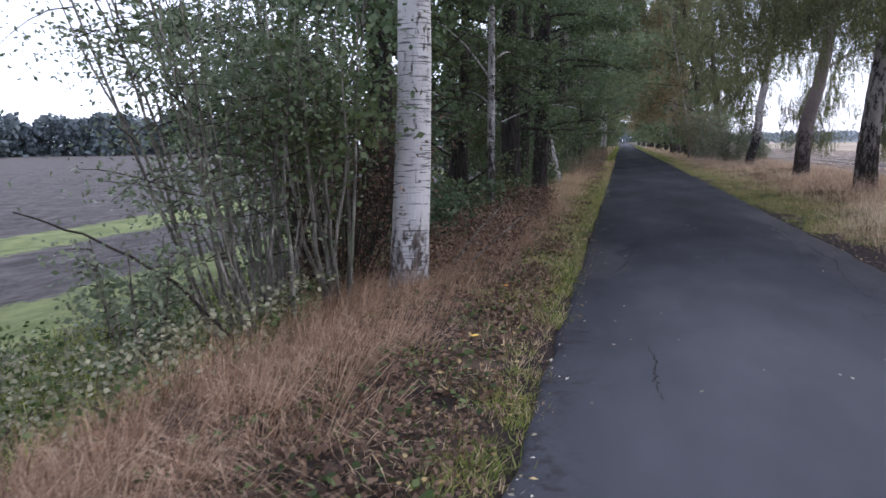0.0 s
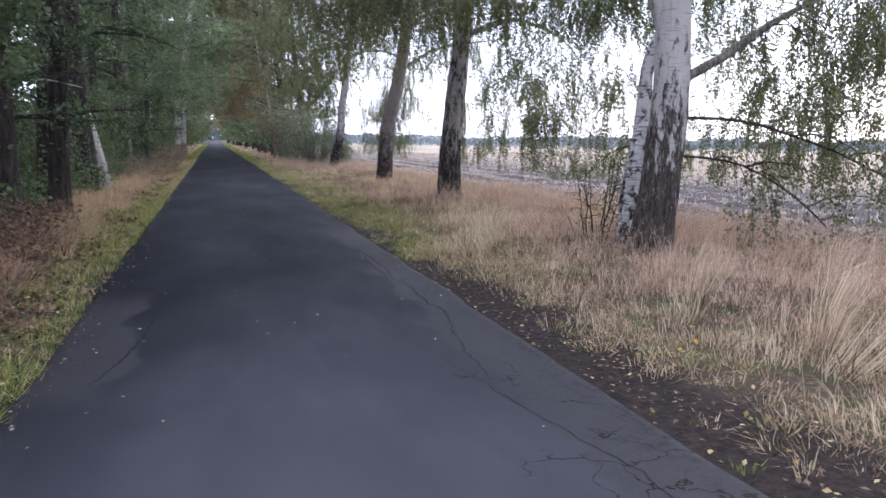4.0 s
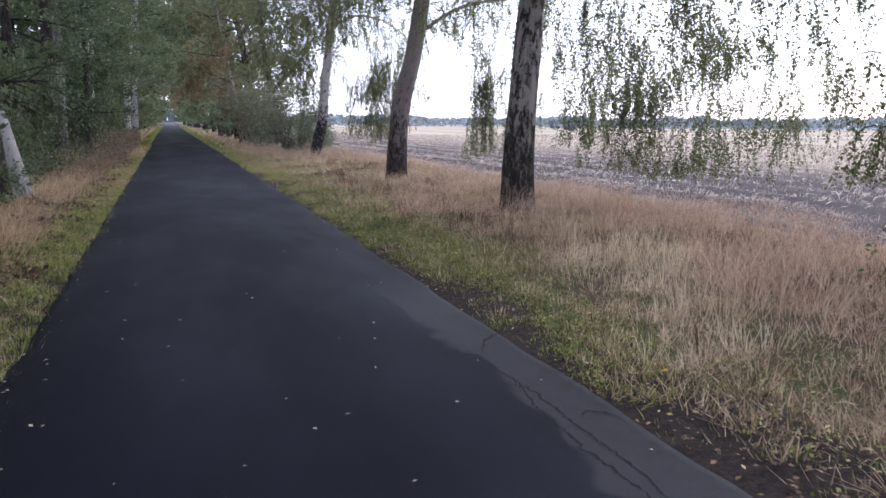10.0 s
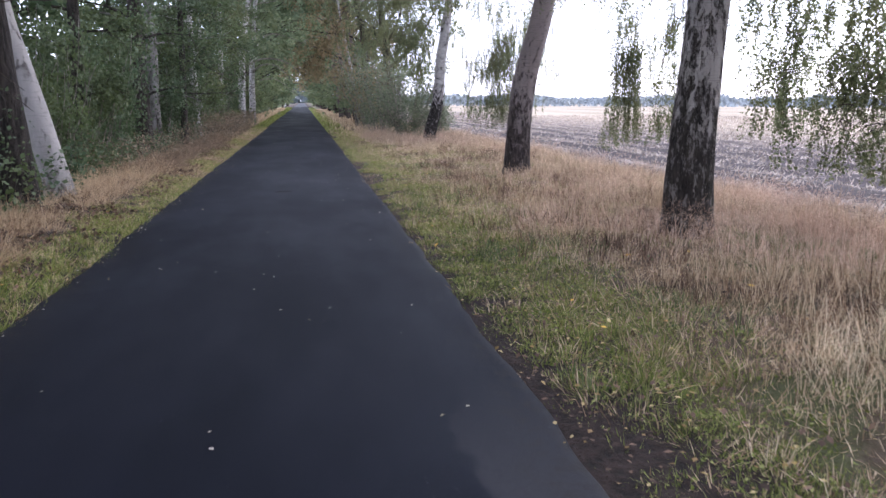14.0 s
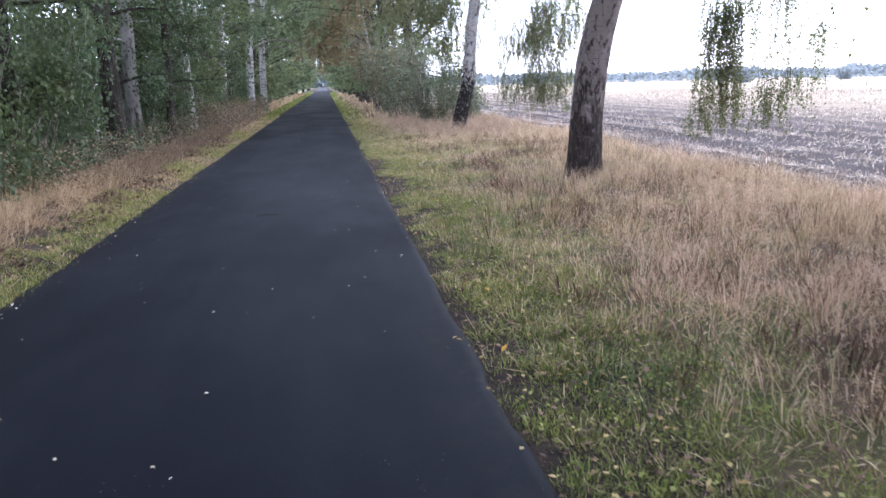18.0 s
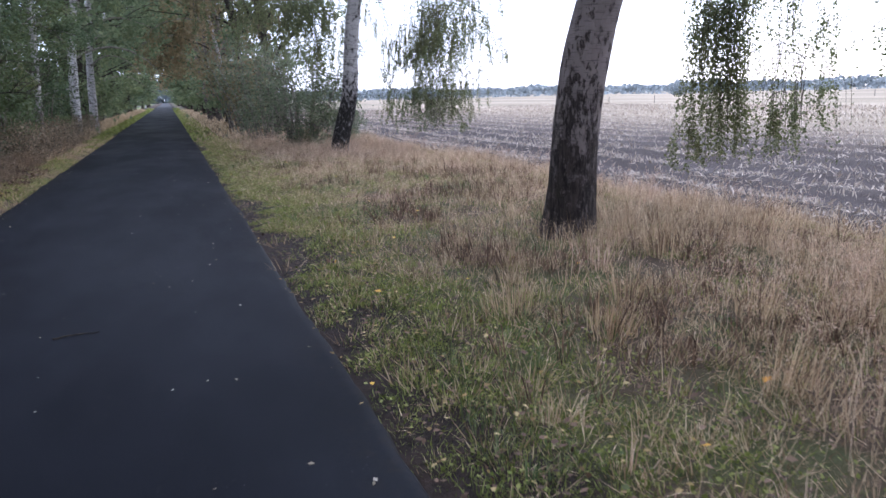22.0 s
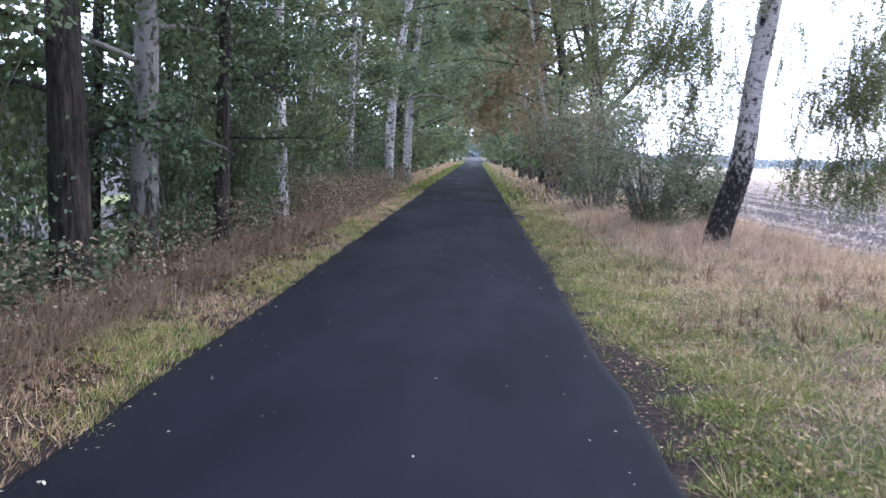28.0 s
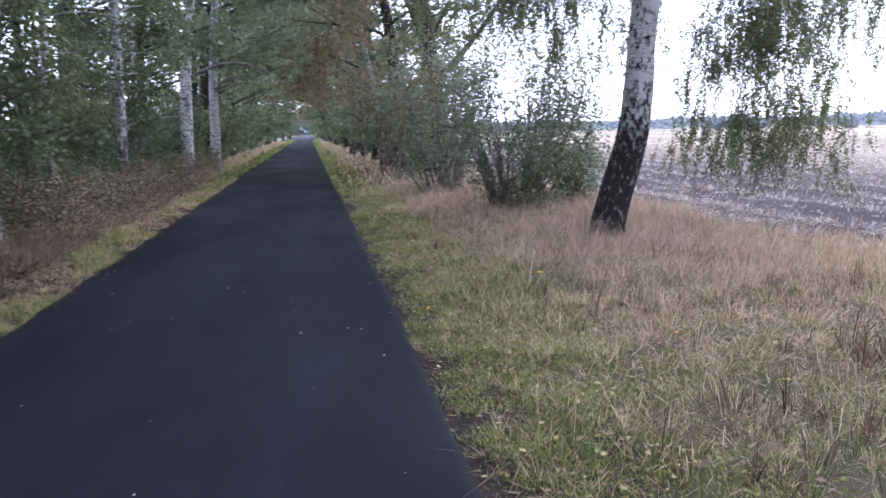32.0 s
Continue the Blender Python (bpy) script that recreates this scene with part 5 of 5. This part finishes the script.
x, y = np.concatenate([sow(26000, 3.3, 9.6, 5, 44), sow(9000, -2.4, -0.7, 2, 44), sow(16000, 3.6, 9.4, 30, 44)], 1)
a, b = keep((1 - 0.8 * bare_strip(x, y)) * (1 - 0.7 * greenness(x, y)) * (0.3 + 0.7 * spread(tuft(x, y, 73), 0.3, 0.6)), x, y)
pile = Pile()
pile.add(*leaves(np.stack([a, b, land(a, b) + rng.random(len(a)) * 0.05], -1), 0.16, rng, 0.0, 0.014, 0.8))
x, y = sow(2200, -2.3, -0.6, 0.8, 12)
pile.add(*leaves(np.stack([x, y, land(x, y) + rng.random(len(x)) * 0.07], -1), 0.15, rng, 0.0, 0.012, 0.8))
tagged(pile.object("dead_straw", DRY), "flattened dead straw lying in the verge", "grass", kind="stuff")

# ---- undergrowth ----
def low_leaves(name, label, n, x0, x1, y0, y1, high, size, material, seed, lo=0.35, hi=0.6):
    x, y = sow(n, x0, x1, y0, y1)
    k = tuft(x, y, seed)
    x, y, k = keep(spread(k, lo, hi) * np.where(x > 2.9, 1 - bare_strip(x, y), 1), x, y, k)
    pile = Pile()
    pile.add(*leaves(np.stack([x, y, land(x, y) + rng.random(len(x)) * high * (0.3 + k)], -1), size, rng, 0.0, 0.4, 0.4))
    return tagged(pile.object(name, material), label, "undergrowth", kind="stuff")


low_leaves("nettles", "grey-green nettles below the bank", 15000, -6.0, -2.4, 1.2, 9.5, 0.5, 0.045, WEED, 61, 0.36, 0.6)
low_leaves("brambles", "dark green brambles below the bank", 9000, -6.5, -2.5, 1.5, 9.5, 0.4, 0.055, HERB, 75, 0.35, 0.6)
low_leaves("brambles", "dark green brambles under the trees", 30000, -3.6, -1.9, 9, 56, 0.8, 0.085, OAK_LEAF, 63)
low_leaves("withered_fern", "withered brown fern and bramble leaves under the trees", 24000, -2.9, -1.3, 7.5, 17, 0.55, 0.045, RUST_LEAF, 65, 0.3, 0.6)
low_leaves("withered_fern", "withered brown bramble leaves along the belt", 36000, -3.0, -1.3, 28, 58, 0.85, 0.042, WITHERED, 69, 0.36, 0.62)
low_leaves("withered_fern", "tall withered brambles in front of the birches", 34000, -2.4, -1.05, 43, 64, 1.0, 0.048, WITHERED, 76, 0.3, 0.55)
low_leaves("withered_fern", "dead brown leaves on the bank", 18000, -2.2, -0.7, 2, 42, 0.06, 0.06, RUST_LEAF, 67, 0.3, 0.6)

low_leaves("withered_fern", "dead brown leaves and bramble bits beside the asphalt", 12000, -2.0, -0.6, 0.8, 11, 0.09, 0.032, RUST_LEAF, 102, 0.2, 0.5)
low_leaves("brambles", "scattered green weed leaves on the bank", 2600, -1.9, -0.7, 1.5, 12, 0.12, 0.045, HERB, 103, 0.45, 0.6)
low_leaves("clover", "low clover and weed leaves along the asphalt", 26000, 2.98, 4.6, 11, 46, 0.05, 0.024, GREEN, 97, 0.3, 0.55)
low_leaves("clover", "dark weed leaves in the mown verge", 7000, 3.4, 8.0, 17, 46, 0.05, 0.028, DEEP, 98, 0.42, 0.62)

# ---- fallen leaves and stubble ----
def litter(label, x, size, material):
    y = rng.uniform(1.5, 48, len(x))
    on_road = (x > -0.45) & (x < 2.92)
    z = np.where(on_road, 0.024, land(x, y) + 0.045 + 0.03 * (x > 3.4))
    pile = Pile()
    pile.add(*leaves(np.stack([x, y, z], -1), size, rng, 0.0, 0.34, 0.8))
    return tagged(pile.object("fallen_leaves", material), label, "leaves", kind="stuff")


litter("scattered pale fallen birch leaves on the asphalt", np.concatenate([rng.uniform(-0.3, 2.8, 230), -0.45 + np.abs(rng.normal(0, 0.12, 260))]), 0.029, PALE_LEAF)
x = rng.normal(3.5, 0.42, 3000)
litter("yellow and brown fallen leaves in the verge", np.concatenate([x[x > 2.86], rng.normal(-0.85, 0.2, 1900)]), 0.036, FALLEN)
m = Nodes("orange_leaf", 0.7)
ORANGE = m.colour(m.mix(m.island(), (0.50, 0.22, 0.04), (0.72, 0.46, 0.08))).mat
litter("single orange-yellow maple leaves in the verge", np.concatenate([rng.uniform(3.0, 5.6, 60), rng.normal(-0.9, 0.2, 16)]), 0.06, ORANGE)
litter("brown fallen leaves along the verge", np.concatenate([np.abs(rng.normal(0, 0.5, 2200)) + 2.95, -0.55 - np.abs(rng.normal(0, 0.3, 900))]), 0.04, RUST_LEAF)
x = rng.uniform(3.3, 8.5, 6500)
litter("brown withered leaves among the dry grass", x, 0.045, RUST_LEAF)
for n, upright, size, label in ((125000, 0.0, 0.21, "pale chopped maize straw lying on dark soil"), (70000, -0.9, 0.13, "rows of pale cut maize stubs on dark soil")):
    row = rng.random(n) < (0.9 if upright else 0.6)
    far = rng.random(n) ** 1.7 * 52
    x = 10.2 + np.where(row, np.round(far / 0.75) * 0.75 + rng.normal(size=n) * 0.07, far)
    y = rng.uniform(6, 125, n)
    a, b = keep((0.12 + 0.88 * spread(x + 0.42 * y, 17, 22)) * (0.3 + 0.7 * spread(value_noise(x, y, 2.5, 71), 0.3, 0.6)) * (0.2 + 0.8 * spread(np.sin(x * 2.75 + 2.0 * value_noise(x, y, 3.0, 72)), -0.6, 0.3)), x, y)
    pile = Pile()
    pile.add(*leaves(np.stack([a, b, land(a, b) + (0.0 if upright else 0.03)], -1), size + 0.004 * (a - 10), rng, upright, 0.10 if upright else 0.055, 0.0 if upright else 0.6))
    tagged(pile.object("stubble", STALK), label, "stubble", kind="stuff")


# ---- small things ----
def fallen_branch(label, points, r, material):
    line = np.array([(x, y, (0.02 if -0.45 < x < 2.92 else float(land(x, y))) + h) for x, y, h in points])
    f = np.linspace(0, len(line) - 1, len(line) * 4)
    line = np.stack([np.interp(f, np.arange(len(line)), line[:, k]) for k in range(3)], -1)
    line += np.random.default_rng(int(r * 1e4)).normal(size=line.shape) * r * 0.35
    pile = Pile()
    pile.add(*tube(line, np.linspace(r, r * 0.35, len(line)), 7, 0.1, 3))
    return tagged(pile.object("fallen_branch", material, smooth=True), label, "branch")


fallen_branch("thin dead twig lying on the asphalt", [(1.17, 26.98, 0.005), (1.3, 27.03, 0.008), (1.46, 27.05, 0.004)], 0.007, TWIG)
fallen_branch("bare dead branch leaning out of the shrub", [(-2.85, 5.3, 0.1), (-3.25, 5.15, 0.75), (-3.75, 4.95, 1.2), (-4.3, 4.75, 1.5)], 0.017, TWIG)
fallen_branch("pale dead branch propped on the bank", [(-1.75, 8.0, 0.1), (-1.45, 8.2, 0.55), (-1.18, 8.38, 0.86)], 0.013, BARK_GREY)
fallen_branch("pale dead branch lying on the bank", [(-1.6, 8.2, 0.1), (-1.2, 8.35, 0.52), (-0.93, 8.52, 0.74)], 0.011, BARK_GREY)
fallen_branch("dead stick standing in the dry grass", [(5.5, 13.6, 0.1), (5.38, 13.6, 0.36), (5.26, 13.62, 0.56)], 0.006, TWIG)

m = Nodes("post_paint", 0.6)
POST = m.colour(m.mix(m.noise(12), (0.62, 0.62, 0.60), (0.8, 0.8, 0.78))).mat
m = Nodes("grey_wood", 0.85)
WOOD = m.colour(m.mix(m.noise(9, (1, 1, 0.2)), (0.16, 0.13, 0.11), (0.30, 0.26, 0.23))).mat


def post(name, label, x, y, height, r, material, cap, group=""):
    root = tagged(new(name), label, "post", group)
    root.location = (x, y, float(land(x, y)))
    shaft = Pile()
    shaft.add(*tube([(0, 0, -0.2), (0, 0, height * 0.5), (0, 0, height - 0.02), (0, 0, height)], (r, r, r, r * 0.75), 10))
    column = shaft.object("shaft", material, root)
    top = Pile()
    top.add(*tube([(0, 0, height - cap), (0, 0, height - cap + 0.01), (0, 0, height - 0.01), (0, 0, height + 0.005), (0, 0, height + 0.01)], (r * 1.02, r * 1.12, r * 1.12, r * 0.9, 0.001), 10))
    top.object("cap", material, column)
    return root


post("marker_post", "short white roadside marker post", 5.8, 75.5, 1.25, 0.11, POST, 0.3)
fence = post("fence_post", "weathered grey fence post far out in the field", 62, 120, 1.1, 0.06, WOOD, 0.05, "field fence posts")
for k in range(8):
    copy_thing(fence, pose(71 + k * 11, 122 + 3 * math.sin(k * 2.3), -0.45))

# ---- distance ----
def woods(label, a0, a1, dist, deep, low, high, size, n, seed, material=HAZE_LEAF):
    r = np.random.default_rng(seed)
    a = r.uniform(a0, a1, n)
    d = dist + deep * value_noise(a * 30, 0 * a, 1, seed) + r.normal(size=n) * dist * 0.03
    top = low + (high - low) * (0.55 * value_noise(a * 70, 0 * a, 1, seed + 1) + 0.45 * value_noise(a * 17, 0 * a, 1, seed + 2))
    pile = Pile()
    pile.add(*leaves(np.stack([1 + d * np.sin(a), 20 + d * np.cos(a), -1 + r.random(n) ** 0.8 * top], -1), size, r, 0.1, 0.5))
    return tagged(pile.object("far_woods", material), label, "woods", kind="stuff")


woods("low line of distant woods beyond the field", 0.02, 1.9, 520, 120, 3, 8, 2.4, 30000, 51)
woods("woods closing the far end of the lane", -0.26, 0.03, 560, 60, 9, 18, 4.0, 2500, 81, HAZE_WOOD)
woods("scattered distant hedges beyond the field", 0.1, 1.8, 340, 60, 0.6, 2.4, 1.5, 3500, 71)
woods("dark distant woods behind the ploughed field", -1.2, -0.4, 190, 30, 6, 13, 1.3, 26000, 61, HAZE_WOOD)
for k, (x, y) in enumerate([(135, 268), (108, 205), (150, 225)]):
    shrub("bush", "lone round bush far out in the field", x, y, 9, 3.2, 2.6, HAZE_LEAF, 90 + k, 0.5, 200, 0.0, radius=0.05, fuzz=0.6)
